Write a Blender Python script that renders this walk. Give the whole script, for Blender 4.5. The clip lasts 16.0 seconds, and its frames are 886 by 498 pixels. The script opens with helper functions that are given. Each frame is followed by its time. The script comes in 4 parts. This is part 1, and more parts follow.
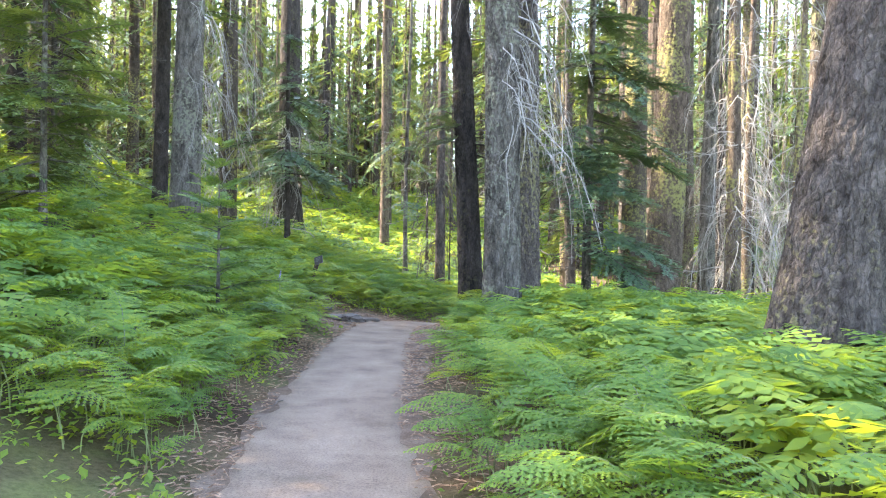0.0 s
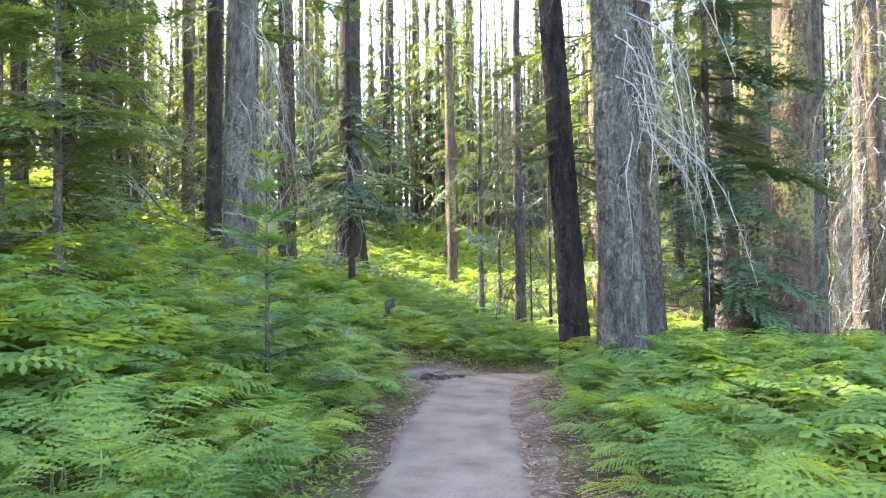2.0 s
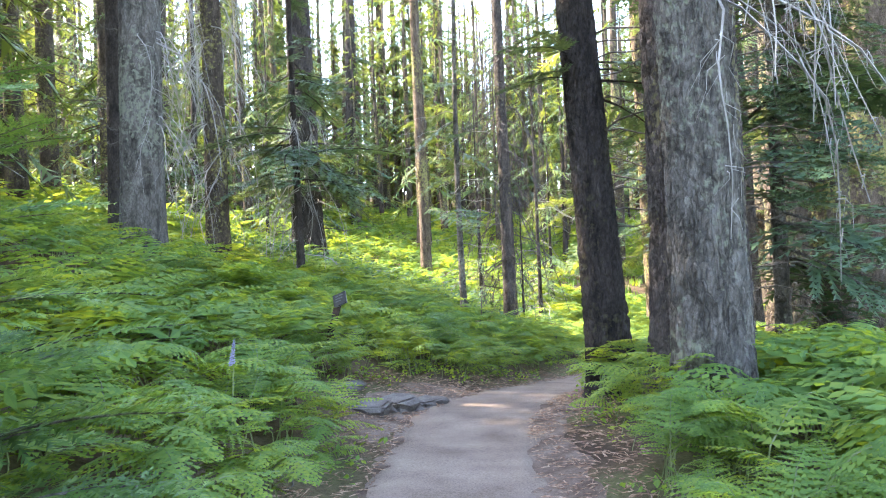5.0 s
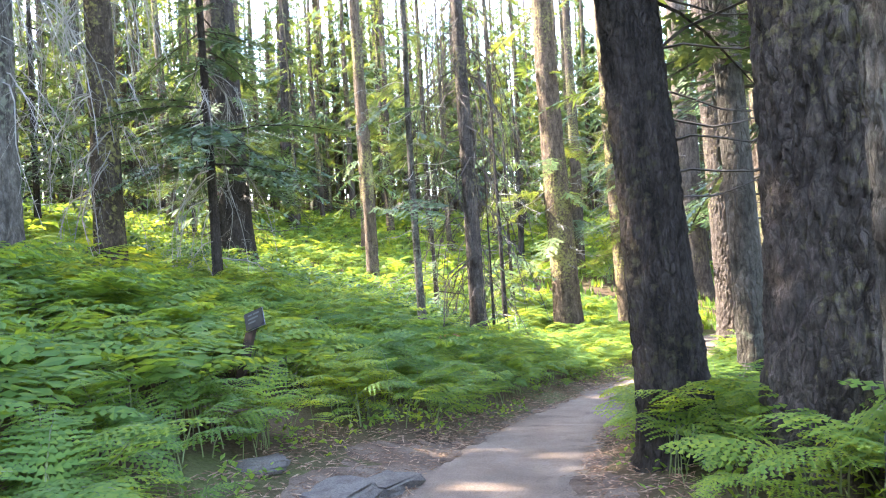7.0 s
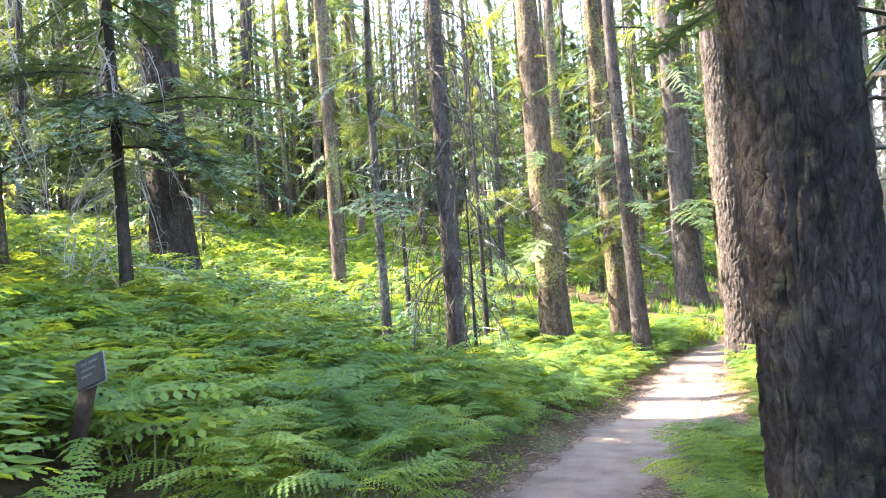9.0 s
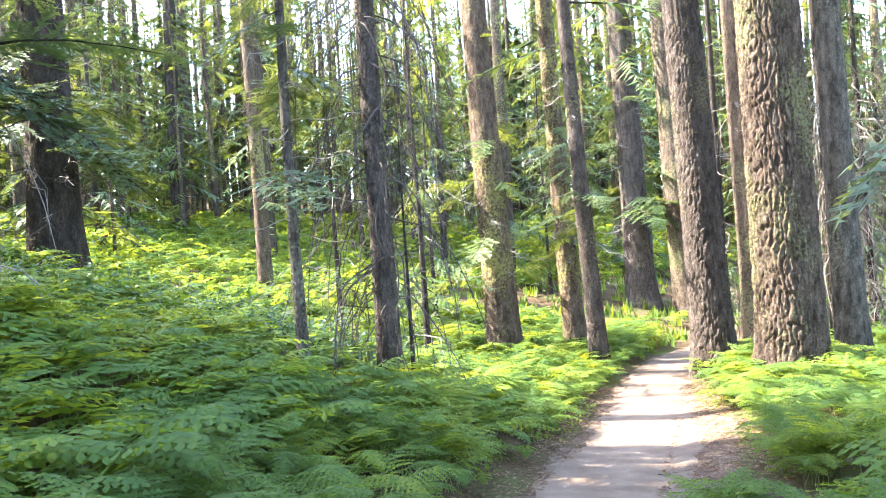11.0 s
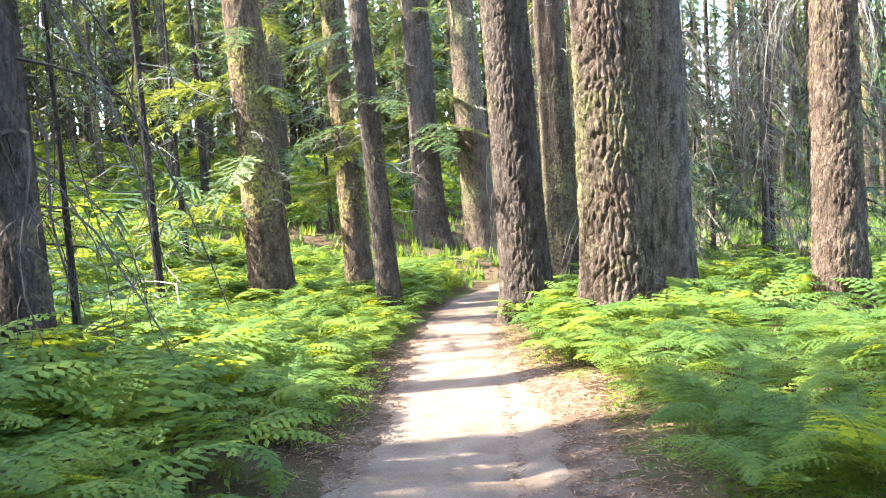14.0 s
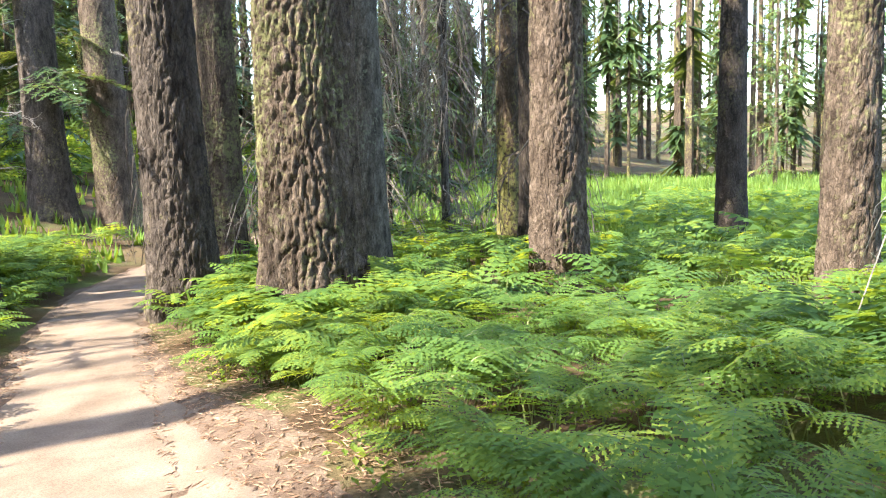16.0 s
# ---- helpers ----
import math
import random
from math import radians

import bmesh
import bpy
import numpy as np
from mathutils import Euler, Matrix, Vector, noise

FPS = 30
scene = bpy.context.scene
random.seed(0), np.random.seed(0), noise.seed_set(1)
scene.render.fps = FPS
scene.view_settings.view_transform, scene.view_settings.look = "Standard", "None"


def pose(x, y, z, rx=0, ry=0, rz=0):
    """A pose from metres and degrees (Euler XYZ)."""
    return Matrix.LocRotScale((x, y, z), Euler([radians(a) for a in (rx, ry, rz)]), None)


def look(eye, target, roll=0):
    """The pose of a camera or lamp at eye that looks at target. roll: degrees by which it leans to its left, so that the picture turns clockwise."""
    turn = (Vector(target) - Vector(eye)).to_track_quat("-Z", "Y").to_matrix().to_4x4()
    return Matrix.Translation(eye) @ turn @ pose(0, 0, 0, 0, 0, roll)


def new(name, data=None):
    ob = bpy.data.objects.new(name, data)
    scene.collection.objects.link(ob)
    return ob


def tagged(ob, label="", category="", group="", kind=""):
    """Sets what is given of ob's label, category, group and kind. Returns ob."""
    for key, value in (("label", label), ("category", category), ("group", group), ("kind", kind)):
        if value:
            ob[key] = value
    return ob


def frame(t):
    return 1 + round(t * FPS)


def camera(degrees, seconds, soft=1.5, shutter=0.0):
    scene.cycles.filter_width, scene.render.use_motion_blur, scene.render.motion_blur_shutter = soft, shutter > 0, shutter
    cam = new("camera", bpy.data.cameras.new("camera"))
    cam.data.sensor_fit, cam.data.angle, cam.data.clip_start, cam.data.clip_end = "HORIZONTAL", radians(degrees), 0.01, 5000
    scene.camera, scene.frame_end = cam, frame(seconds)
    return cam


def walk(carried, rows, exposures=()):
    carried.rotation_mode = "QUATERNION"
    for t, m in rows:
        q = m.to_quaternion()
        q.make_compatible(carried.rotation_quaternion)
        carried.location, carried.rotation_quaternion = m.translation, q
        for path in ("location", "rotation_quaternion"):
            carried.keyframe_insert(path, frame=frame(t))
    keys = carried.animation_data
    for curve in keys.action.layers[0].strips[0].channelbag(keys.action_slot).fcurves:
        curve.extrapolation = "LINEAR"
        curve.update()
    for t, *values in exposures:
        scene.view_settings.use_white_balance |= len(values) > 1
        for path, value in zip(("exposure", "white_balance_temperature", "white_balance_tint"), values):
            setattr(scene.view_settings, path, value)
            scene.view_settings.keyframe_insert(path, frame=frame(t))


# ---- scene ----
# The walk.
cam = camera(59.2, 16.0, 1.1)
PATH = [
    (0, (-0.008, 0.468, 1.627), (-0.021, 2.689, 1.578), 1.3),
    (0.5, (-0.226, 1.024, 1.657), (-0.406, 3.240, 1.658), 0.6),
    (1, (-0.358, 1.563, 1.690), (-0.579, 3.774, 1.724), -0.1),
    (1.5, (-0.482, 2.153, 1.673), (-0.694, 4.366, 1.716), -0.2),
    (2, (-0.556, 2.776, 1.654), (-0.741, 4.989, 1.703), -0.5),
    (2.5, (-0.557, 3.396, 1.637), (-0.724, 5.611, 1.683), -1.1),
    (3, (-0.596, 4.016, 1.629), (-0.738, 6.233, 1.673), -1.4),
    (3.5, (-0.636, 4.648, 1.640), (-0.764, 6.867, 1.667), -1.4),
    (4, (-0.731, 5.300, 1.633), (-0.852, 7.519, 1.654), -1.9),
    (4.2, (-0.720, 5.533, 1.584), (-0.840, 7.752, 1.603), -2.0),
    (6.3, (-1.067, 8.620, 1.451), (-1.100, 10.841, 1.471), -3.4),
    (6.5, (-1.053, 8.906, 1.442), (-1.052, 11.128, 1.468), -3.4),
    (7, (-1.140, 9.648, 1.421), (-1.089, 11.870, 1.446), -3.5),
    (7.5, (-1.086, 10.328, 1.424), (-1.007, 12.549, 1.446), -3.8),
    (8, (-1.043, 11.018, 1.457), (-0.954, 13.238, 1.479), -3.6),
    (8.2, (-1.031, 11.288, 1.479), (-0.937, 13.508, 1.503), -3.6),
    (10.3, (-0.881, 13.582, 1.391), (-0.722, 15.799, 1.424), -3.9),
    (10.5, (-0.848, 13.789, 1.396), (-0.678, 16.004, 1.426), -3.9),
    (11, (-0.712, 14.390, 1.343), (-0.432, 16.594, 1.374), -3.8),
    (11.5, (-0.656, 15.002, 1.296), (-0.327, 17.200, 1.330), -3.7),
    (12, (-0.551, 15.569, 1.248), (-0.198, 17.762, 1.296), -3.8),
    (12.5, (-0.376, 16.231, 1.160), (0.007, 18.420, 1.216), -3.9),
    (13, (-0.182, 16.887, 1.068), (0.300, 19.056, 1.119), -4.1),
    (13.5, (0.084, 17.576, 0.948), (0.709, 19.708, 0.897), -4.1),
    (14, (0.342, 18.150, 0.853), (1.202, 20.193, 0.692), -3.7),
    (14.5, (0.648, 18.801, 0.791), (1.797, 20.691, 0.572), -2.8),
    (15, (0.880, 19.417, 0.747), (2.222, 21.170, 0.504), -2.4),
    (15.5, (1.207, 20.013, 0.676), (2.661, 21.674, 0.422), -2.1),
    (16, (1.510, 20.631, 0.571), (3.156, 22.101, 0.304), -1.5),
]
EXPOSURES = [(0.0, 4.1, 7000, 13), (4.0, 4.15, 6850, 14), (8.0, 4.25, 6650, 15), (11.0, 4.2, 6600, 14), (13.5, 3.95, 6600, 12), (16.0, 3.25, 6650, 9)]
walk(cam, [(t, look(eye, target, roll)) for t, eye, target, roll in PATH], EXPOSURES)

# ---- light ----
SUN_EL, SUN_AZ = 45.0, 288.0          # degrees; azimuth clockwise from +y
world = bpy.data.worlds.new("sky")
scene.world = world
world.use_nodes = True
wn = world.node_tree.nodes
sky = wn.new("ShaderNodeTexSky")
sky.sky_type = "NISHITA"
sky.sun_disc = False
sky.sun_elevation, sky.sun_rotation = radians(SUN_EL), radians(SUN_AZ)
wn["Background"].inputs["Strength"].default_value = 0.15
world.node_tree.links.new(sky.outputs[0], wn["Background"].inputs["Color"])
sun_dir = Vector((math.sin(radians(SUN_AZ)) * math.cos(radians(SUN_EL)), math.cos(radians(SUN_AZ)) * math.cos(radians(SUN_EL)), math.sin(radians(SUN_EL))))
sun = new("sun", bpy.data.lights.new("sun", "SUN"))
sun.data.energy, sun.data.angle, sun.data.color = 2.7, radians(0.6), (1.0, 0.93, 0.80)
sun.matrix_world = look(sun_dir * 60, (0, 0, 0))

# ---- the trail's line and the lie of the land ----
TRAIL = [(1.5, -40), (0.3, -6), (-0.15, 0), (-0.45, 2.5), (-0.65, 4.5), (-0.77, 5.5), (-0.94, 7.4), (-1.02, 9.7), (-1.06, 11.3), (-1.03, 13.0), (-0.9, 14.4), (-0.5, 15.7),
         (-0.22, 16.8), (0.35, 18.9), (1.1, 20.5), (2.1, 22.8), (3.3, 25.2), (4.65, 28.2), (6.0, 31.0), (7.6, 33.6), (10.5, 36.5), (16, 40), (40, 48), (120, 60)]
LEVEL = [(-60, 0.7), (0, 0.26), (5, .2), (9, .08), (11, .07), (13.5, .0), (15, -.12), (16.2, -.24), (17.5, -.43), (18.8, -.63), (20.6, -.82), (24, -1.2), (27, -1.45), (30, -1.55), (36, -1.65), (45, -1.75), (200, -1.8)]


def smooth_line(points, step):
    pts = np.array(points, float)
    seg = np.hypot(*np.diff(pts, axis=0).T)
    t = np.concatenate(([0], np.cumsum(seg)))
    s = np.arange(0, t[-1], step)
    line = np.stack([np.interp(s, t, pts[:, 0]), np.interp(s, t, pts[:, 1])], 1)
    k = np.ones(9) / 9
    line[4:-4] = np.stack([np.convolve(line[:, 0], k, "valid"), np.convolve(line[:, 1], k, "valid")], 1)
    return line


LINE = smooth_line(TRAIL, 0.25)
TANG = np.gradient(LINE, axis=0)
TANG /= np.hypot(*TANG.T)[:, None]


def side(x, y):
    """Signed distance from the trail's middle (right is positive) and the y of the nearest point on it."""
    p = np.stack([np.ravel(x), np.ravel(y)], 1).astype(float)
    s, near = np.empty(len(p)), np.empty(len(p))
    for a in range(0, len(p), 4000):
        q = p[a:a + 4000]
        i = ((q[:, None, :] - LINE[None]) ** 2).sum(2).argmin(1)
        v, d = q - LINE[i], TANG[i]
        cross = v[:, 0] * d[:, 1] - v[:, 1] * d[:, 0]
        dist = np.hypot(*v.T)
        s[a:a + 4000] = np.where(np.abs(cross) > 0.7 * dist, cross, np.sign(cross) * dist)
        near[a:a + 4000] = LINE[i, 1]
    return s, near


def waves(x, y, seed=0.0):
    """A cheap smooth field between about -1 and 1."""
    return (np.sin(1.3 * x + 0.7 * y + seed) + np.sin(-0.8 * x + 1.7 * y + 2.1 * seed + 1.0) + np.sin(2.9 * x - 1.1 * y + 0.7 * seed) * 0.6 + np.sin(0.31 * x + 0.23 * y + seed) ) / 3.6


def lie(x, y):
    """Height of the ground."""
    x, y = np.ravel(np.asarray(x, float)), np.ravel(np.asarray(y, float))
    s, near = side(x, y)
    base = np.interp(near, [a for a, b in LEVEL], [b for a, b in LEVEL])
    dl = np.clip(-s - 0.62, 0, None)
    dr = np.clip(s - 0.62, 0, None)
    steep = 0.33 * np.minimum(dl, 5) + 0.25 * np.clip(dl - 5, 0, 20)
    gentle = 0.06 * np.minimum(dl, 3.5) + 0.24 * np.clip(dl - 3.5, 0, 21.5)
    ease = np.clip((near - 23.5) / 6.0, 0, 1)
    left = steep * (1 - ease) + gentle * ease + 0.12 * np.clip(dl - 25, 0, 60)
    right = 0.2 * (1 - np.exp(-dr / 0.8)) - 0.004 * np.clip(dr - 3, 0, 20) + 0.05 * np.clip(dr - 34, 0, 60)
    rough = np.clip((np.abs(s) - 0.6) / 1.5, 0, 1)
    return base + left + right + 0.07 * rough * waves(x, y, 3.0) - 0.03 * (np.abs(s) < 0.5)


def ground_z(x, y):
    return float(lie([x], [y])[0])


# ---- materials ----
def node_material(name):
    m = bpy.data.materials.new(name)
    m.use_nodes = True
    nt = m.node_tree
    return m, nt, nt.nodes["Principled BSDF"], nt.nodes, nt.links.new


def ramp(nodes, stops):
    r = nodes.new("ShaderNodeValToRGB")
    while len(r.color_ramp.elements) < len(stops):
        r.color_ramp.elements.new(0.5)
    for e, (p, c) in zip(r.color_ramp.elements, stops):
        e.position, e.color = p, (*c, 1)
    return r


def noise_node(nodes, link, coord, scale, detail=4.0, stretch=None, rough=0.55):
    n = nodes.new("ShaderNodeTexNoise")
    n.inputs["Scale"].default_value, n.inputs["Detail"].default_value, n.inputs["Roughness"].default_value = scale, detail, rough
    if stretch:
        mp = nodes.new("ShaderNodeMapping")
        mp.inputs["Scale"].default_value = stretch
        link(coord, mp.inputs["Vector"])
        coord = mp.outputs[0]
    link(coord, n.inputs["Vector"])
    return n


def mix_rgb(nodes, link, fac, a, b, blend="MIX"):
    m = nodes.new("ShaderNodeMix")
    m.data_type, m.blend_type = "RGBA", blend
    for value, sock in ((fac, m.inputs[0]), (a, m.inputs[6]), (b, m.inputs[7])):
        if isinstance(value, (int, float)):
            sock.default_value = value
        elif isinstance(value, tuple):
            sock.default_value = (*value, 1)
        else:
            link(value, sock)
    return m.outputs[2]


def bump(nodes, link, height, strength, distance, into):
    b = nodes.new("ShaderNodeBump")
    b.inputs["Strength"].default_value, b.inputs["Distance"].default_value = strength, distance
    link(height, b.inputs["Height"])
    link(b.outputs[0], into)
    return b


def bark_material(name, dark, light, moss, moss_amount, tint=(0.5, 0.5, 0.5)):
    m, nt, p, nodes, link = node_material(name)
    co = nodes.new("ShaderNodeNewGeometry").outputs["Position"]
    big = noise_node(nodes, link, co, 8.0, 6, (1, 1, 0.38))
    fine = noise_node(nodes, link, co, 42.0, 6, (1, 1, 0.55), 0.7)
    patch = noise_node(nodes, link, co, 1.1, 3, (1, 1, 0.5))
    speck = noise_node(nodes, link, co, 16.0, 5)
    r1 = ramp(nodes, [(0.3, dark), (0.72, light)])
    link(big.outputs[0], r1.inputs[0])
    r2 = ramp(nodes, [(0.32, (0.3, 0.3, 0.3)), (0.7, (1, 1, 1))])
    link(fine.outputs[0], r2.inputs[0])
    col = mix_rgb(nodes, link, 0.75, r1.outputs[0], r2.outputs[0], "MULTIPLY")
    vor = nodes.new("ShaderNodeTexVoronoi")
    vor.feature = "DISTANCE_TO_EDGE"
    vor.inputs["Scale"].default_value = 21.0
    wob = nodes.new("ShaderNodeMapping")
    wob.inputs["Scale"].default_value = (1, 1, 0.34)
    link(mix_rgb(nodes, link, 0.12, co, big.outputs[1], "ADD"), wob.inputs["Vector"])
    link(wob.outputs[0], vor.inputs["Vector"])
    rc = ramp(nodes, [(0.0, (0.22, 0.2, 0.19)), (0.16, (1, 1, 1))])
    link(vor.outputs["Distance"], rc.inputs[0])
    col = mix_rgb(nodes, link, 0.38, col, rc.outputs[0], "MULTIPLY")
    mul = nodes.new("ShaderNodeMath")
    mul.operation = "MULTIPLY"
    link(patch.outputs[0], mul.inputs[0])
    link(speck.outputs[0], mul.inputs[1])
    rm = ramp(nodes, [(0.31 - 0.14 * moss_amount, (0, 0, 0)), (0.40 - 0.12 * moss_amount, (1, 1, 1))])
    link(mul.outputs[0], rm.inputs[0])
    col = mix_rgb(nodes, link, rm.outputs[0], col, moss)
    link(col, p.inputs["Base Color"])
    p.inputs["Roughness"].default_value = 0.92
    p.inputs["Specular IOR Level"].default_value = 0.15
    add = nodes.new("ShaderNodeMath")
    add.operation = "ADD"
    link(big.outputs[0], add.inputs[0])
    link(fine.outputs[0], add.inputs[1])
    both = nodes.new("ShaderNodeMath")
    both.operation = "MULTIPLY_ADD"
    link(rc.outputs[0], both.inputs[0])
    both.inputs[1].default_value = 0.45
    link(add.outputs[0], both.inputs[2])
    bump(nodes, link, both.outputs[0], 1.0, 0.03, p.inputs["Normal"])
    return m


def leaf_material(name, a, b, c, glow=0.45, gloss=0.45, scale=1.2):
    """Foliage: diffuse with light passing through; a, b, c run from deep shade leaves to young ones."""
    m, nt, p, nodes, link = node_material(name)
    geo = nodes.new("ShaderNodeNewGeometry")
    n = noise_node(nodes, link, geo.outputs["Position"], scale, 3)
    isl = nodes.new("ShaderNodeMath")
    isl.operation = "MULTIPLY_ADD"
    link(geo.outputs["Random Per Island"], isl.inputs[0])
    isl.inputs[1].default_value = 0.22
    link(n.outputs[0], isl.inputs[2])
    r = ramp(nodes, [(0.42, a), (0.62, b), (0.82, c)])
    link(isl.outputs[0], r.inputs[0])
    link(r.outputs[0], p.inputs["Base Color"])
    p.inputs["Roughness"].default_value = gloss
    p.inputs["Specular IOR Level"].default_value = 0.3
    tr = nodes.new("ShaderNodeBsdfTranslucent")
    warm = mix_rgb(nodes, link, 1.0, r.outputs[0], (1.25, 0.88, 0.34), "MULTIPLY")
    bright = nodes.new("ShaderNodeMix")
    bright.data_type, bright.blend_type = "RGBA", "ADD"
    bright.inputs[0].default_value = 0.6
    link(warm, bright.inputs[6])
    link(warm, bright.inputs[7])
    link(bright.outputs[2], tr.inputs["Color"])
    mx = nodes.new("ShaderNodeMixShader")
    mx.inputs[0].default_value = glow
    link(p.outputs[0], mx.inputs[1])
    link(tr.outputs[0], mx.inputs[2])
    link(mx.outputs[0], nodes["Material Output"].inputs["Surface"])
    return m


def earth_material(name, stops, scale, fine_scale, relief, rough=0.95):
    m, nt, p, nodes, link = node_material(name)
    co = nodes.new("ShaderNodeNewGeometry").outputs["Position"]
    big = noise_node(nodes, link, co, scale, 5)
    fine = noise_node(nodes, link, co, fine_scale, 6, None, 0.7)
    r1 = ramp(nodes, stops)
    link(big.outputs[0], r1.inputs[0])
    r2 = ramp(nodes, [(0.32, (0.45, 0.43, 0.42)), (0.55, (0.9, 0.9, 0.9)), (0.72, (1.15, 1.13, 1.1))])
    link(fine.outputs[0], r2.inputs[0])
    link(mix_rgb(nodes, link, 0.8, r1.outputs[0], r2.outputs[0], "MULTIPLY"), p.inputs["Base Color"])
    p.inputs["Roughness"].default_value = rough
    p.inputs["Specular IOR Level"].default_value = 0.1
    bump(nodes, link, fine.outputs[0], 0.8, relief, p.inputs["Normal"])
    return m


def plain_material(name, colour, rough=0.6, metal=0.0, vary=0.25, scale=20.0):
    m, nt, p, nodes, link = node_material(name)
    co = nodes.new("ShaderNodeNewGeometry").outputs["Position"]
    n = noise_node(nodes, link, co, scale, 5)
    r = ramp(nodes, [(0.3, tuple(c * (1 - vary) for c in colour)), (0.7, tuple(min(1, c * (1 + vary)) for c in colour))])
    link(n.outputs[0], r.inputs[0])
    link(r.outputs[0], p.inputs["Base Color"])
    p.inputs["Roughness"].default_value, p.inputs["Metallic"].default_value = rough, metal
    bump(nodes, link, n.outputs[0], 0.4, 0.004, p.inputs["Normal"])
    return m


M_TRAIL = earth_material("trodden_granite_soil", [(0.3, (0.155, 0.114, 0.085)), (0.5, (0.215, 0.160, 0.122)), (0.7, (0.265, 0.204, 0.158))], 2.3, 75, 0.008)
M_GROUND = earth_material("forest_floor", [(0.36, (0.065, 0.042, 0.026)), (0.46, (0.115, 0.08, 0.046)), (0.56, (0.105, 0.088, 0.045)), (0.72, (0.12, 0.15, 0.045))], 0.7, 30, 0.03)
M_LITTER = earth_material("needle_litter", [(0.3, (0.085, 0.055, 0.040)), (0.5, (0.165, 0.115, 0.085)), (0.7, (0.24, 0.18, 0.14))], 3.5, 55, 0.02)
M_NEEDLE = leaf_material("dry_needles", (0.09, 0.05, 0.032), (0.21, 0.125, 0.08), (0.36, 0.25, 0.17), 0.05, 0.8, 30)
M_BARK_GREY = bark_material("grey_fir_bark", (0.055, 0.046, 0.038), (0.27, 0.24, 0.205), (0.19, 0.19, 0.14), 0.12)
M_BARK_RED = bark_material("red_brown_fir_bark", (0.055, 0.043, 0.037), (0.205, 0.168, 0.146), (0.17, 0.15, 0.08), 0.1)
M_BARK_MOSS = bark_material("lichen_grown_bark", (0.07, 0.048, 0.034), (0.27, 0.20, 0.15), (0.25, 0.23, 0.085), 0.42)
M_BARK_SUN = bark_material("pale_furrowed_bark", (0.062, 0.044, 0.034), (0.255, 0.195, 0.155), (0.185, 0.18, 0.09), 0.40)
M_BARK_DARK = bark_material("dark_bark", (0.03, 0.024, 0.021), (0.125, 0.10, 0.086), (0.08, 0.07, 0.04), 0.0)
M_BARK_FAR = bark_material("distant_bark", (0.06, 0.045, 0.034), (0.19, 0.145, 0.11), (0.25, 0.23, 0.085), 0.25)
M_TWIG = plain_material("dead_grey_twigs", (0.25, 0.225, 0.2), 0.85, 0, 0.35, 6)
M_TWIG_BROWN = plain_material("brown_grey_dead_twigs", (0.16, 0.135, 0.115), 0.9, 0, 0.4, 6)
M_TWIG_DARK = plain_material("dark_dead_twigs", (0.075, 0.06, 0.05), 0.9, 0, 0.4, 6)
M_FIR = leaf_material("fir_needles", (0.038, 0.072, 0.034), (0.070, 0.120, 0.048), (0.115, 0.170, 0.058), 0.38, 0.5, 0.9)
M_FIR_BLUE = leaf_material("blue_green_needles", (0.038, 0.075, 0.045), (0.068, 0.120, 0.066), (0.11, 0.17, 0.085), 0.3, 0.5, 0.9)
M_FIR_YOUNG = leaf_material("young_fir_needles", (0.058, 0.105, 0.042), (0.098, 0.160, 0.054), (0.165, 0.225, 0.064), 0.38, 0.5, 0.9)
M_SAPLING = leaf_material("sapling_needles", (0.05, 0.11, 0.035), (0.10, 0.19, 0.05), (0.19, 0.28, 0.07), 0.35, 0.5, 3.0)
M_FERN = leaf_material("fern_fronds", (0.074, 0.155, 0.040), (0.120, 0.220, 0.048), (0.215, 0.300, 0.046), 0.58, 0.65, 0.8)
M_STALK = plain_material("fern_stalk", (0.14, 0.16, 0.05), 0.6, 0, 0.3, 8)
M_GRASS = leaf_material("meadow_grass", (0.085, 0.17, 0.035), (0.13, 0.23, 0.045), (0.19, 0.29, 0.06), 0.4, 0.5, 0.5)
M_SHRUB = leaf_material("shrub_leaves", (0.022, 0.055, 0.022), (0.04, 0.10, 0.03), (0.08, 0.16, 0.04), 0.3, 0.4, 1.5)
M_STONE = earth_material("granite_stone", [(0.3, (0.11, 0.09, 0.078)), (0.6, (0.19, 0.165, 0.145)), (0.75, (0.15, 0.11, 0.08))], 6, 70, 0.01)
M_SIGN = plain_material("dark_brown_painted_board", (0.035, 0.030, 0.027), 0.55, 0, 0.2, 15)
M_POST = plain_material("weathered_brown_post", (0.055, 0.032, 0.024), 0.8, 0, 0.35, 25)
M_LETTER = plain_material("pale_lettering", (0.10, 0.105, 0.10), 0.6, 0, 0.05, 15)
M_EDGE = plain_material("lit_board_edge", (0.22, 0.21, 0.20), 0.7, 0, 0.2, 40)
M_ROT = plain_material("rotten_orange_wood", (0.33, 0.16, 0.075), 0.85, 0, 0.45, 12)
M_LUPINE = plain_material("lupine_petals", (0.21, 0.19, 0.25), 0.5, 0, 0.25, 60)


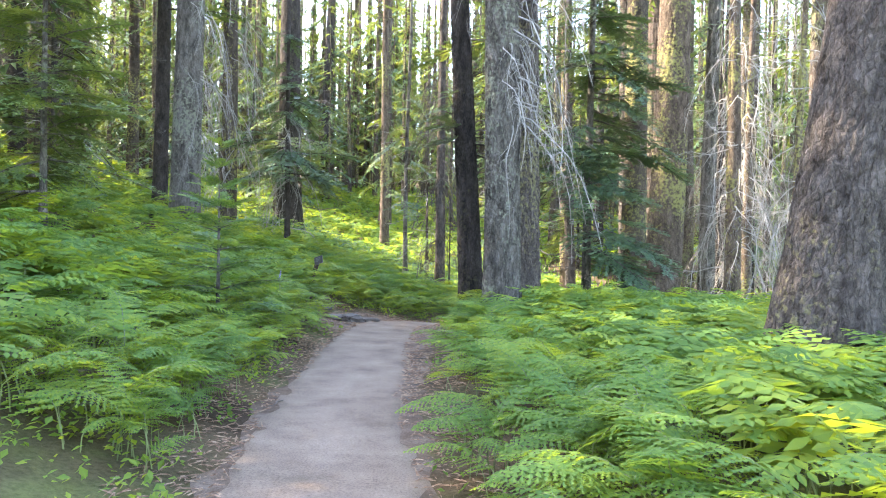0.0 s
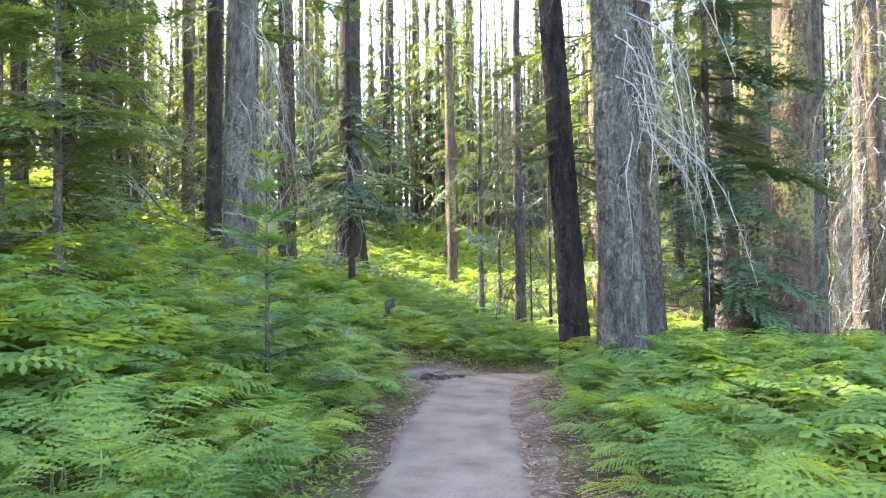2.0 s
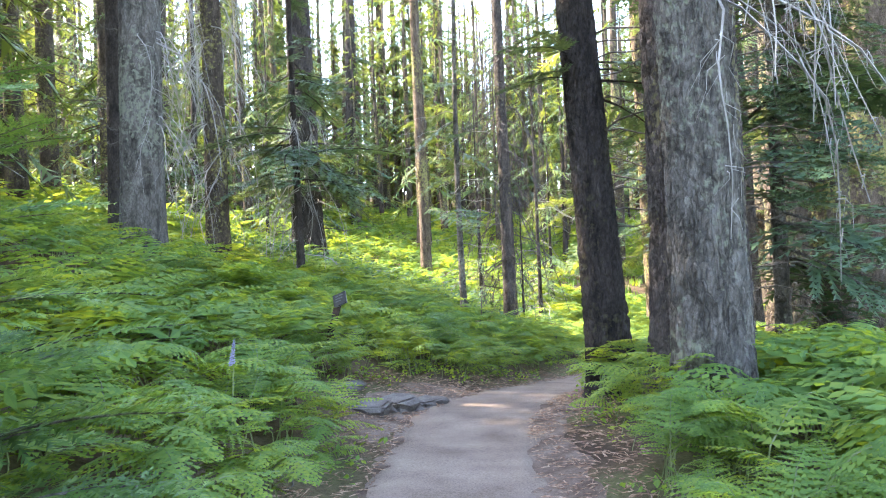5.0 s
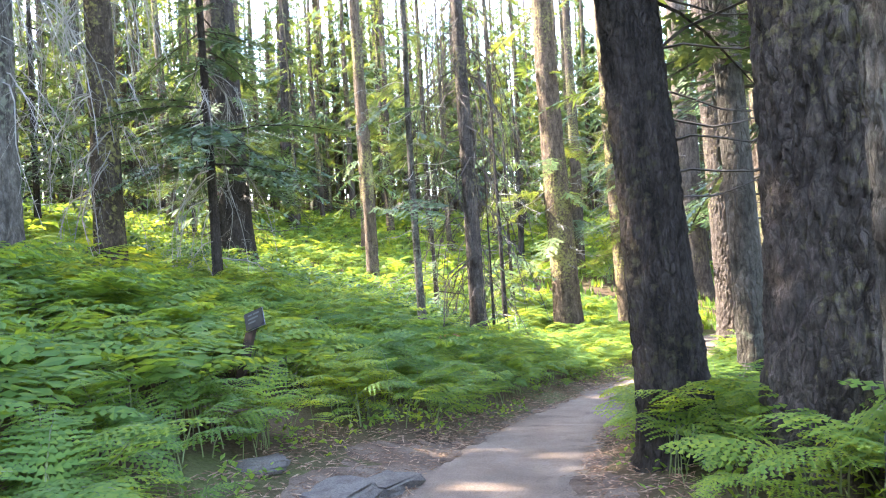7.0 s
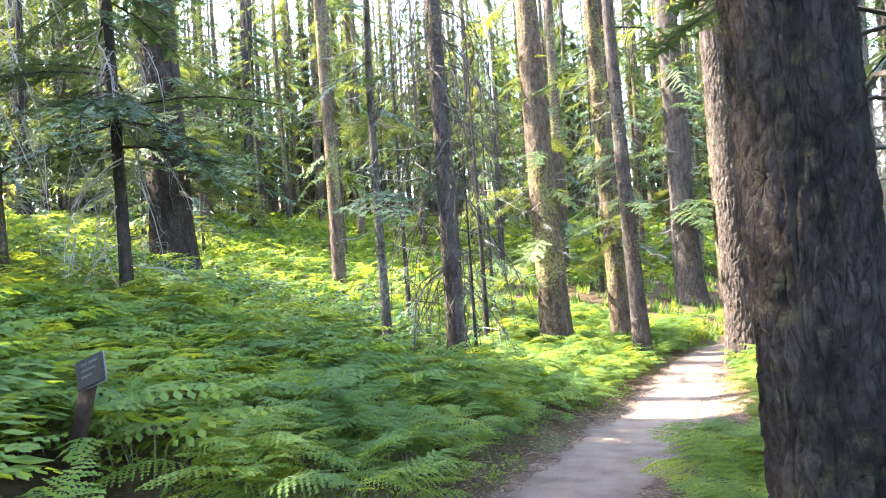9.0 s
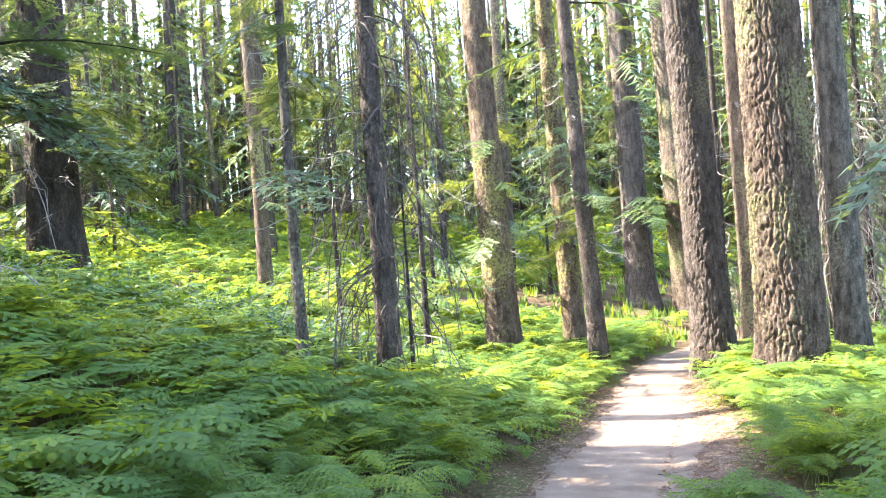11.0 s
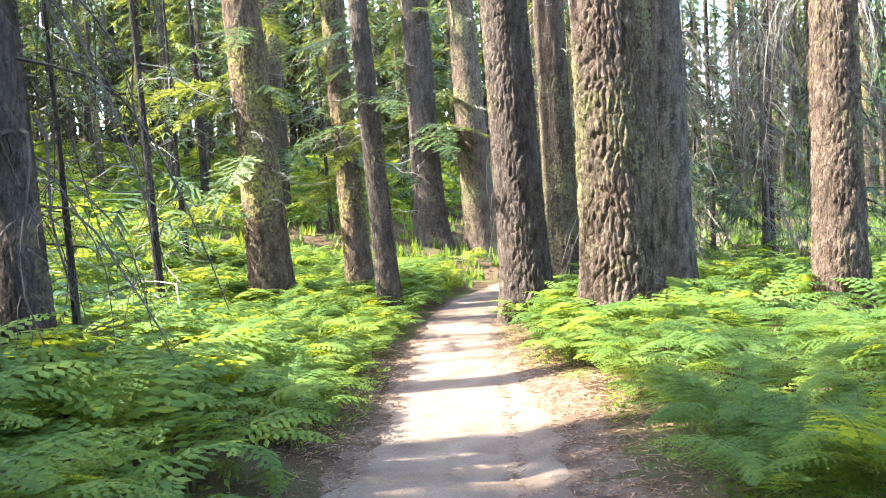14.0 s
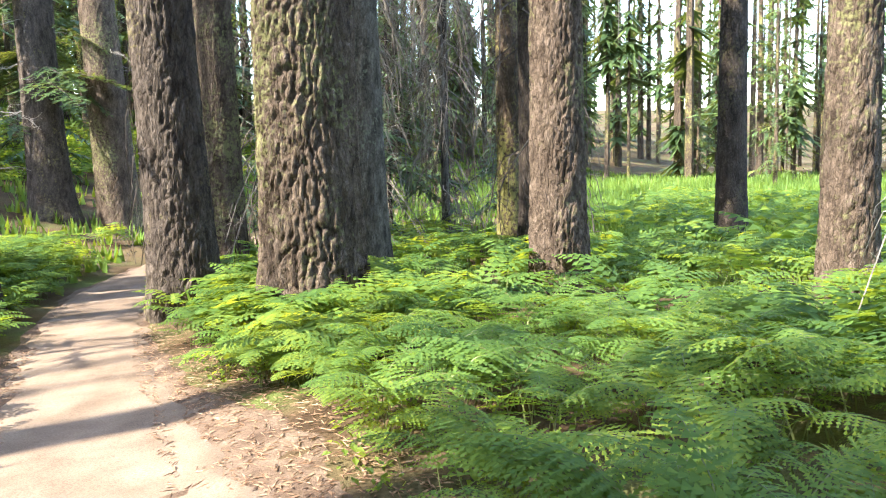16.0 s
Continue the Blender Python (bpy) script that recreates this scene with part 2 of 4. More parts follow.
# ---- mesh helpers ----
def mesh_of(name, verts, tris, mats, index=None, smooth=False):
    """One mesh from arrays of corners and triangles."""
    me = bpy.data.meshes.new(name)
    v, f = np.asarray(verts, np.float32), np.asarray(tris, np.int32)
    me.vertices.add(len(v))
    me.vertices.foreach_set("co", v.ravel())
    me.loops.add(f.size)
    me.loops.foreach_set("vertex_index", f.ravel())
    me.polygons.add(len(f))
    me.polygons.foreach_set("loop_start", np.arange(0, f.size, 3, dtype=np.int32))
    me.polygons.foreach_set("loop_total", np.full(len(f), 3, np.int32))
    for m in mats:
        me.materials.append(m)
    if index is not None:
        me.polygons.foreach_set("material_index", np.asarray(index, np.int32))
    me.polygons.foreach_set("use_smooth", np.full(len(f), smooth))
    me.update(calc_edges=True)
    me.validate()
    return me


def part_mesh(name, me, parent, label=""):
    ob = new(name, me)
    ob.parent = parent
    return tagged(ob, label)


def part(name, bm, material, parent, label=""):
    me = bpy.data.meshes.new(name)
    bm.to_mesh(me)
    bm.free()
    me.materials.append(material)
    return part_mesh(name, me, parent, label)


class Heap:
    """Gathers many small pieces into one mesh."""
    def __init__(self):
        self.v, self.f, self.m, self.n = [], [], [], 0

    def add(self, verts, tris, mat=0):
        self.v.append(verts)
        self.f.append(tris + self.n)
        self.m.append(np.full(len(tris), mat, np.int32) if np.isscalar(mat) else mat)
        self.n += len(verts)

    def mesh(self, name, mats, smooth=False):
        return mesh_of(name, np.concatenate(self.v), np.concatenate(self.f), mats, np.concatenate(self.m), smooth)


def rot(az, tilt, spin=0.0):
    """x axis turned to azimuth az (from +x) and up by tilt."""
    ca, sa, ct, st, cs, ss = math.cos(az), math.sin(az), math.cos(tilt), math.sin(tilt), math.cos(spin), math.sin(spin)
    rz = np.array([[ca, -sa, 0], [sa, ca, 0], [0, 0, 1]])
    ry = np.array([[ct, 0, -st], [0, 1, 0], [st, 0, ct]])
    rx = np.array([[1, 0, 0], [0, cs, -ss], [0, ss, cs]])
    return rz @ ry @ rx


def stick(points, radii, sides=3):
    """A tapered stick along points; arrays of corners and triangles."""
    pts = np.asarray(points, float)
    d = np.gradient(pts, axis=0)
    d /= np.linalg.norm(d, axis=1)[:, None] + 1e-9
    ref = np.where(np.abs(d[:, 2:3]) > 0.9, np.array([[1.0, 0, 0]]), np.array([[0, 0, 1.0]]))
    a = np.cross(d, ref)
    a /= np.linalg.norm(a, axis=1)[:, None] + 1e-9
    b = np.cross(d, a)
    th = np.arange(sides) * 2 * math.pi / sides
    v = pts[:, None, :] + np.asarray(radii)[:, None, None] * (np.cos(th)[None, :, None] * a[:, None] + np.sin(th)[None, :, None] * b[:, None])
    n = len(pts)
    i, j = np.meshgrid(np.arange(n - 1), np.arange(sides), indexing="ij")
    k = (j + 1) % sides
    q = np.stack([i * sides + j, i * sides + k, (i + 1) * sides + k, (i + 1) * sides + j], -1).reshape(-1, 4)
    return v.reshape(-1, 3), np.concatenate([q[:, [0, 1, 2]], q[:, [0, 2, 3]]])


# ---- ground and trail ----
def ground_sheet():
    xs = np.concatenate([-np.geomspace(9, 400, 42)[::-1], np.arange(-8.8, 13, 0.25), np.geomspace(13, 400, 40)])
    ys = np.concatenate([-np.geomspace(3, 300, 24)[::-1], np.arange(-2.8, 37, 0.25), np.geomspace(37, 500, 44)])
    gx, gy = np.meshgrid(xs, ys)
    z = lie(gx, gy)
    v = np.stack([gx.ravel(), gy.ravel(), z], 1)
    w, h = len(xs), len(ys)
    i, j = np.meshgrid(np.arange(w - 1), np.arange(h - 1))
    a = (j * w + i).ravel()
    f = np.concatenate([np.stack([a, a + 1, a + w + 1], 1), np.stack([a, a + w + 1, a + w], 1)])
    tagged(new("ground", mesh_of("ground", v, f, [M_GROUND], None, True)), "sloping forest floor of brown needle duff and moss", "ground", "", "structure")


def ribbon(name, label, start, end, left, right, lift, mat, ragged, seed):
    """A strip of ground that follows the trail from one y to another; left and right are functions of y."""
    line = smooth_line(TRAIL, 0.12)
    tang = np.gradient(line, axis=0)
    tang /= np.hypot(*tang.T)[:, None]
    keep = (line[:, 1] >= start) & (line[:, 1] <= end)
    line, tang = line[keep], tang[keep]
    nrm = np.stack([tang[:, 1], -tang[:, 0]], 1)
    n, across = len(line), 15
    u = np.linspace(0, 1, across)
    L = np.array([left(y) for y in line[:, 1]]) + ragged * waves(line[:, 0] * 5, line[:, 1] * 5, seed)
    R = np.array([right(y) for y in line[:, 1]]) + ragged * waves(line[:, 0] * 4, line[:, 1] * 6, seed + 2)
    off = L[:, None] + (R - L)[:, None] * u[None]
    xy = line[:, None, :] + nrm[:, None, :] * off[..., None]
    z = lie(xy[..., 0], xy[..., 1]).reshape(n, across)
    rim = np.minimum(u, 1 - u)
    z = z + lift + np.where(rim < 0.02, -0.05 - lift, 0)[None] + 0.03 * (np.abs(off) < 0.5) + 0.006 * waves(xy[..., 0] * 3, xy[..., 1] * 3, seed)
    v = np.concatenate([xy.reshape(-1, 2), z.reshape(-1, 1)], 1)
    i, j = np.meshgrid(np.arange(across - 1), np.arange(n - 1))
    a = (j * across + i).ravel()
    f = np.concatenate([np.stack([a, a + 1, a + across + 1], 1), np.stack([a, a + across + 1, a + across], 1)])
    return tagged(new(name, mesh_of(name, v, f, [mat], None, True)), label, "path", "", "structure")


def verge_right(y):
    """How far the bare needle litter reaches beside the trail on its lower side."""
    return float(np.interp(y, [-6, 3, 6, 9, 14.5, 16, 19.5, 21.5, 25, 27.5, 30, 36], [0.72, 0.70, 0.74, 0.92, 0.98, 0.72, 0.80, 1.45, 1.5, 1.0, 0.8, 0.75]))


def verge_left(y):
    return float(np.interp(y, [-6, 0, 12.5, 13.4, 15.6, 16.5, 20, 25, 36], [0.75, 0.72, 0.72, 1.25, 1.3, 0.8, 0.8, 0.9, 0.8]))


ground_sheet()
ribbon("verge", "strip of red-brown needle litter along the trail", -6, 38, lambda y: -verge_left(y), verge_right, 0.012, M_LITTER, 0.10, 5.0)
ribbon("path", "trodden grey-beige dirt trail through the ferns", -8, 44, lambda y: -0.60 - 0.1 * (y > 20.5), lambda y: float(np.interp(y, [0, 19, 21.5, 25, 28, 40], [0.6, 0.6, 0.95, 0.98, 0.72, 0.66])), 0.03, M_TRAIL, 0.11, 1.0)


# ---- trees ----
def hash2(a, b, k):
    h = np.sin(a * 127.1 + b * 311.7 + k * 74.7) * 43758.5453
    return h - np.floor(h)


def bark_relief(th, z, r, width, tall, seed):
    """Height of the bark: plates between furrows, 0 in the furrow to 1 on the plate."""
    n = max(6, round(2 * math.pi * r / width))
    u = th / (2 * math.pi) * n + 0.42 * np.sin(z * 2.3 + 3 * np.sin(th * 2 + seed)) + 0.28 * np.sin(z * 7.1 + 4 * np.sin(th * 3)) + 0.16 * np.sin(z * 19 + 5 * np.sin(th * 7))
    w = z / tall + 0.3 * np.sin(th * 3 + seed) + 0.5 * hash2(np.floor(u), 3.0, seed)
    iu, iw = np.floor(u), np.floor(w)
    f1, f2 = np.full(u.shape, 9.0), np.full(u.shape, 9.0)
    for du in (-1, 0, 1):
        for dw in (-1, 0, 1):
            cu, cw = iu + du, iw + dw
            cm = np.mod(cu, n)
            d = np.hypot(cu + 0.15 + 0.7 * hash2(cm, cw, seed) - u, cw + 0.1 + 0.8 * hash2(cm, cw, seed + 5) - w)
            f2 = np.minimum(f2, np.maximum(f1, d))
            f1 = np.minimum(f1, d)
    plate = np.clip((f2 - f1) / 0.24, 0, 1) ** 0.6
    rough = 0.5 + 0.5 * np.sin(z * 61 + 9 * np.sin(th * 23 + seed)) * np.sin(th * n * 2.7 + 4 * np.sin(z * 13))
    fr = u - np.floor(u)
    ridge = 1 - np.abs(2 * fr - 1) ** 3
    plate = (0.5 * ridge + 0.5) * (0.25 + 0.75 * plate)
    return plate * (0.72 + 0.28 * hash2(np.mod(iu, n), iw, seed + 9)) + 0.16 * rough * plate


def trunk_mesh(dia, height, lean, bend, flare, relief, cols, rows, fine_to, mat, seed, width=0.075, tall=0.24):
    """A tapered trunk from below the ground to its tip, with furrowed bark."""
    zs = np.concatenate([np.linspace(-0.5, fine_to, rows), np.linspace(fine_to, height, 14)[1:]])
    th = np.arange(cols) * 2 * math.pi / cols
    T, Z = np.meshgrid(th, zs)
    h = np.clip(Z, 0, None) / height
    r = dia / 2 * (1 - 0.95 * h ** 1.1) + flare * np.exp(-np.clip(Z, 0, None) / (0.35 + dia * 0.3)) * (1 + 0.35 * np.sin(3 * T + seed) + 0.2 * np.sin(5 * T + 2 * seed))
    r = r * (1 + 0.035 * np.sin(2 * T + seed + Z * 0.4))
    if relief:
        r = r + relief * (bark_relief(T, Z, dia / 2, width, tall, seed) - 0.6) * np.clip(1.2 - h, 0.2, 1)
    cx = lean[0] * Z + bend * np.sin(Z * 0.45 + seed) * (Z > 0)
    cy = lean[1] * Z + bend * np.cos(Z * 0.38 + seed) * (Z > 0) - bend * math.cos(seed) * (Z > 0)
    v = np.stack([cx + r * np.cos(T), cy + r * np.sin(T), Z], -1).reshape(-1, 3)
    i, j = np.meshgrid(np.arange(cols), np.arange(len(zs) - 1))
    k = (i + 1) % cols
    a, b, c, d = (j * cols + i).ravel(), (j * cols + k).ravel(), ((j + 1) * cols + k).ravel(), ((j + 1) * cols + i).ravel()
    return mesh_of("trunk", v, np.concatenate([np.stack([a, b, c], 1), np.stack([a, c, d], 1)]), [mat], None, True)


def spray(kind, rng):
    """One conifer branch of length 1 along x: a stick and its needle sprays. Material 0 is wood, 1 needles."""
    hp = Heap()
    xs = np.linspace(0, 1, 6 if kind == "fine" else 3)
    sag = -0.22 * xs ** 2
    pts = np.stack([xs, 0.04 * np.sin(xs * 5 + rng.random() * 6), sag], 1)
    if kind != "far":
        hp.add(*stick(pts, 0.012 * (1 - 0.8 * xs)), 0)
    n = {"fine": 18, "coarse": 16, "far": 11}[kind]
    vs, fs, c = [], [], 0
    for i in range(n):
        x = 0.18 + 0.82 * i / (n - 1)
        root = np.array([x, np.interp(x, xs, pts[:, 1]), -0.22 * x * x])
        for sgn in (-1, 1):
            ln = (0.36 * (1.08 - x) + 0.07) * rng.uniform(0.7, 1.2)
            ang = sgn * (rng.uniform(0.75, 1.15) if kind == "fine" else rng.uniform(0.45, 1.4))
            ln *= 1.0 if kind == "fine" else rng.uniform(0.5, 1.15)
            d = np.array([math.cos(ang), math.sin(ang), rng.uniform(-0.35, 0.05) if kind == "fine" else rng.uniform(-0.7, 0.15)])
            d /= np.linalg.norm(d)
            nrm = np.array([-d[1], d[0], 0])
            if kind == "fine":
                k = 7
                for q in range(k):
                    p0 = root + d * ln * q / k
                    w = 0.040 * (1.15 - 0.6 * q / k)
                    for s2 in (-1, 1):
                        tip = p0 + d * ln * 0.24 + nrm * s2 * w + np.array([0, 0, rng.uniform(-0.015, 0.02)])
                        vs += [p0, p0 + d * ln * 0.15, tip]
                        fs.append((c, c + 1, c + 2))
                        c += 3
            else:
                fwd = np.array([0.028 if kind == "coarse" else 0.05, 0, 0])
                vs += [root - fwd, root + fwd, root + d * ln]
                fs.append((c, c + 1, c + 2))
                c += 3
    hp.add(np.array(vs), np.array(fs), 1)
    return np.concatenate(hp.v), np.concatenate(hp.f), np.concatenate(hp.m)


def dead_spray(rng, droop, subs, steps=8):
    """One dead branch of length 1 along x with bare side twigs."""
    hp = Heap()
    xs = np.linspace(0, 1, steps)
    wob = rng.uniform(0, 6)
    pts = np.stack([xs * (1 - 0.32 * xs * min(1.0, droop)), 0.07 * np.sin(xs * 6 + wob), -droop * xs ** 1.8 + 0.04 * np.sin(xs * 9 + wob)], 1)
    hp.add(*stick(pts, 0.0075 * (1 - 0.8 * xs) + 0.0012), 0)
    for i in range(subs):
        x = rng.uniform(0.15, 0.95)
        root = np.array([np.interp(x, xs, pts[:, k]) for k in range(3)])
        ang = rng.choice((-1, 1)) * rng.uniform(0.5, 1.3)
        ln = rng.uniform(0.12, 0.38) * (1.2 - x)
        t = np.linspace(0, 1, 4 if steps > 4 else 3)[:, None]
        d = np.array([math.cos(ang), math.sin(ang), rng.uniform(-0.5, 0.2)])
        p = root + t * ln * d + np.array([0, 0, -1.0]) * (t ** 2) * ln * droop * 1.3 + 0.02 * np.sin(t * 7 + i)
        hp.add(*stick(p, 0.0034 * (1 - 0.8 * t[:, 0])), 0)
    return np.concatenate(hp.v), np.concatenate(hp.f), np.concatenate(hp.m)


rng = np.random.default_rng(7)
FINE = [spray("fine", rng) for _ in range(5)]
COARSE = [spray("coarse", rng) for _ in range(4)]
DEAD = [dead_spray(rng, 0.2, 9) for _ in range(3)] + [dead_spray(rng, 1.1, 12) for _ in range(4)]
FAR = [spray("far", rng) for _ in range(4)]
BARE = [dead_spray(rng, 0.3, 3, 4) for _ in range(3)]
SHARED = {}


def shared_mesh(kind, templates, k, mats):
    key = (kind, k, *[m.name for m in mats])
    if key not in SHARED:
        v, f, m = templates[k]
        SHARED[key] = mesh_of(kind, v, f, mats, m)
    return SHARED[key]


def crown_mesh(name, templates, spots, mats):
    """spots: (template, position, azimuth, tilt, length)."""
    hp = Heap()
    for k, pos, az, tilt, ln in spots:
        v, f, m = templates[k]
        hp.add(v @ (rot(az, tilt, 0.15 * math.sin(az * 7)) * ln).T + np.asarray(pos), f, m)
    return hp.mesh(name, mats)


def branch_parts(kind, templates, spots, mats, parent):
    """Each branch a part of its own; alike branches share a mesh."""
    for k, pos, az, tilt, ln in spots:
        ob = new(kind, shared_mesh(kind, templates, k, mats))
        ob.parent = parent
        m = np.eye(4)
        m[:3, :3] = rot(az, tilt, 0.15 * math.sin(az * 7)) * ln
        m[:3, 3] = pos
        ob.matrix_local = Matrix(m.tolist())


def axis_at(z, lean, bend, seed):
    return np.array([lean[0] * z + bend * math.sin(z * 0.45 + seed), lean[1] * z + bend * math.cos(z * 0.38 + seed) - bend * math.cos(seed), z])


def limbs(rng, n, z0, z1, length, tilt, lean, bend, seed, r, count, arc=None, taper=True):
    out = []
    for _ in range(n):
        u = rng.random()
        z = z0 + (z1 - z0) * u
        az = rng.uniform(0, 2 * math.pi) if arc is None else radians(rng.uniform(*arc))
        ln = length * rng.uniform(0.65, 1.2) * ((1 - 0.75 * u) if taper else 1)
        p = axis_at(z, lean, bend, seed) + 0.7 * r * (1 - 0.5 * z / 30) * np.array([math.cos(az), math.sin(az), 0])
        out.append((int(rng.integers(count)), p, az, radians(rng.normal(tilt, 9)), ln))
    return out


def tree(name, label, x, y, dia, height, mat, seed, lean=(0.0, 0.0), bend=0.03, flare=0.12, relief=0.02, cols=32, rows=60, fine_to=9.0,
         live=None, dead=None, needles=None, twig=None, fine=True, width=0.07, tall=0.26, group=""):
    """live, dead: lists of (number, from height, to height, length, tilt, arc)."""
    base = tagged(new(name), label, "tree", group)
    base.location = (x, y, ground_z(x, y))
    rng = np.random.default_rng(seed)
    part_mesh("trunk", trunk_mesh(dia, height, lean, bend, flare, relief, cols, rows, fine_to, mat, float(seed % 17), width, tall), base)
    sd = float(seed % 17)
    for n, z0, z1, ln, tilt, arc in live or ():
        spots = limbs(rng, n, z0, z1, ln, tilt, lean, bend, sd, dia / 2, 4, arc)
        if fine and z0 < 6.5:
            branch_parts("branch", FINE, spots, [mat, needles or M_FIR], base)
        else:
            tagged(part_mesh("crown", crown_mesh("crown", COARSE if fine is not None else FAR, spots, [mat, needles or M_FIR]), base, "green needled branches"), kind="stuff")
    for n, z0, z1, ln, tilt, arc in dead or ():
        hang = tilt < -25
        spots = limbs(rng, n, z0, z1, ln, -8 if hang else tilt, lean, bend, sd, dia / 2, 3, arc, False)
        if fine:
            branch_parts("dead_branch", DEAD, [(s[0] + (3 if hang else 0), *s[1:]) for s in spots], [twig or M_TWIG], base)
        else:
            tagged(part_mesh("dead_wood", crown_mesh("dead_wood", BARE, spots, [twig or M_TWIG]), base, "bare dead branches"), kind="stuff")
    return base


# trees beside the first stretch
tree("fir_tree", "large leaning fir with scaly grey-brown bark among ferns", 3.3, 7.4, 0.86, 34, M_BARK_RED, 11, (0.14, 0.02), 0.03, 0.14, 0.045, 150, 150, 3.5, [(50, 10, 32, 3.2, -12, None)])
tree("fir_tree", "tall grey furrowed fir with drooping dead branches", 0.87, 12.45, 0.54, 30, M_BARK_GREY, 12, (-0.03, 0.02), 0.02, 0.07, 0.045, 130, 200, 6.0,
     [(40, 11, 28, 2.6, -12, None)], [(17, 2.6, 7.0, 1.8, -60, (-80, 25)), (12, 2.0, 5.0, 1.0, -60, (-90, 30)), (6, 4.5, 8, 1.2, -60, (50, 180))], None, M_TWIG, True, 0.055, 0.3)
tree("fir_tree", "broad dark red-brown fir twinned with a grey one", 1.12, 13.75, 0.80, 34, M_BARK_RED, 13, (-0.015, 0.0), 0.02, 0.12, 0.068, 160, 210, 5.5, [(45, 12, 32, 3.0, -12, None)], [(10, 3, 8, 1.2, 0, None)], None, M_TWIG_DARK)
tree("fir_tree", "straight dark-barked fir beside the trail", 0.43, 14.8, 0.40, 26, M_BARK_DARK, 14, (-0.05, 0.0), 0.03, 0.09, 0.042, 120, 200, 5.5,
     [(9, 2.7, 4.2, 1.5, -4, (165, 250)), (5, 3.0, 4.4, 1.4, -6, (-30, 40)), (40, 7, 25, 2.4, -14, None)], [(20, 1.6, 6, 1.4, 12, (-75, 25))], M_FIR_BLUE, M_TWIG_DARK, True, 0.042, 0.13)
tree("young_fir", "slim scaly fir with many bare side branches", 1.24, 15.35, 0.23, 13, M_BARK_GREY, 15, (-0.02, 0.0), 0.02, 0.04, 0.010, 60, 160, 6.0,
     [(26, 5, 12.5, 1.6, -10, None)], [(46, 0.8, 6, 1.5, 14, (-85, 85))], None, M_TWIG_DARK, True, 0.04, 0.12)
tree("young_fir", "bushy dark green fir behind the big trunks", 2.85, 16.4, 0.20, 12, M_BARK_GREY, 16, (0, 0), 0.02, 0.04, 0.01, 24, 50, 6.0,
     [(90, 1.3, 11.5, 2.2, -8, (-110, 75)), (40, 3.4, 11.5, 2.0, -8, (75, 250))], [(24, 0.5, 3, 1.2, 0, None)], M_FIR_BLUE, M_TWIG_DARK)
tree("fir_tree", "mossy yellow-brown fir trunk leaning gently", 5.15, 19.3, 0.86, 34, M_BARK_MOSS, 17, (0.02, 0.0), 0.03, 0.12, 0.03, 80, 120, 8.0, [(45, 10, 32, 3.0, -12, None)], [(10, 3, 9, 1.3, 0, None)])
tree("fir_tree", "dark weathered fir trunk behind others", 4.15, 18.1, 0.55, 30, M_BARK_FAR, 18, (0, 0), 0.03, 0.1, 0.02, 40, 60, 9.0, [(40, 9, 28, 2.6, -12, None)])
sapling = tree("young_fir", "sapling fir with pale new growth standing in ferns", -2.5, 8.95, 0.05, 2.25, M_BARK_GREY, 20, (0, 0), 0.01, 0.01, 0, 12, 14, 1.0)
srng = np.random.default_rng(20)
for k in range(9):
    zz = 0.35 + 1.8 * k / 8
    branch_parts("branch", FINE, [(int(srng.integers(4)), (0, 0, zz + srng.normal(0, 0.02)), j * 2 * math.pi / 7 + k * 0.5 + srng.normal(0, 0.15), radians(srng.normal(14 + 3 * k, 5)), (0.78 - 0.6 * (k / 8) ** 1.2) * srng.uniform(0.8, 1.1))
                                  for j in range(7 if k < 7 else 5)], [M_BARK_GREY, M_SAPLING], sapling)
tree("fir_tree", "grey furrowed fir on the ferny bank", -6.25, 19.0, 0.70, 32, M_BARK_GREY, 21, (0.005, 0.0), 0.03, 0.1, 0.025, 80, 120, 8.0, [(30, 7, 30, 2.8, -12, None)], [(30, 2.2, 8, 1.6, -60, (-60, 60))])
tree("fir_tree", "slim black-barked fir on the bank", -7.6, 21.0, 0.38, 28, M_BARK_DARK, 22, (0.0, 0.0), 0.03, 0.06, 0.015, 40, 60, 8.0, [(36, 5, 26, 2.3, -12, None)], [(20, 2, 6, 1.2, 0, None)], None, M_TWIG_DARK)
tree("fir_tree", "brown fir with a tangle of dead twigs", -6.2, 22.3, 0.45, 28, M_BARK_FAR, 23, (0.0, 0.0), 0.03, 0.08, 0.015, 40, 60, 8.0, [(36, 6, 26, 2.3, -12, None)], [(50, 1.5, 7, 1.6, -60, None)])
tree("fir_tree", "big dark fir with a flared foot on the bank", -6.0, 29.6, 0.88, 34, M_BARK_DARK, 24, (0.0, 0.0), 0.03, 0.2, 0.03, 80, 120, 8.0, [(30, 2.2, 6.4, 2.3, -14, None), (6, 14, 32, 2.2, -12, None)], [(40, 1.0, 6, 1.7, 0, None)], None, M_TWIG_DARK)
tree("young_fir", "thin fir with grey scaly bark and low dead twigs", -4.6, 22.6, 0.16, 14, M_BARK_DARK, 25, (0.0, 0.0), 0.03, 0.03, 0.006, 24, 50, 7.0, [(36, 1.8, 6.4, 2.3, -10, None)], [(26, 0.6, 4, 1.3, -60, None)], M_FIR_BLUE, M_TWIG)
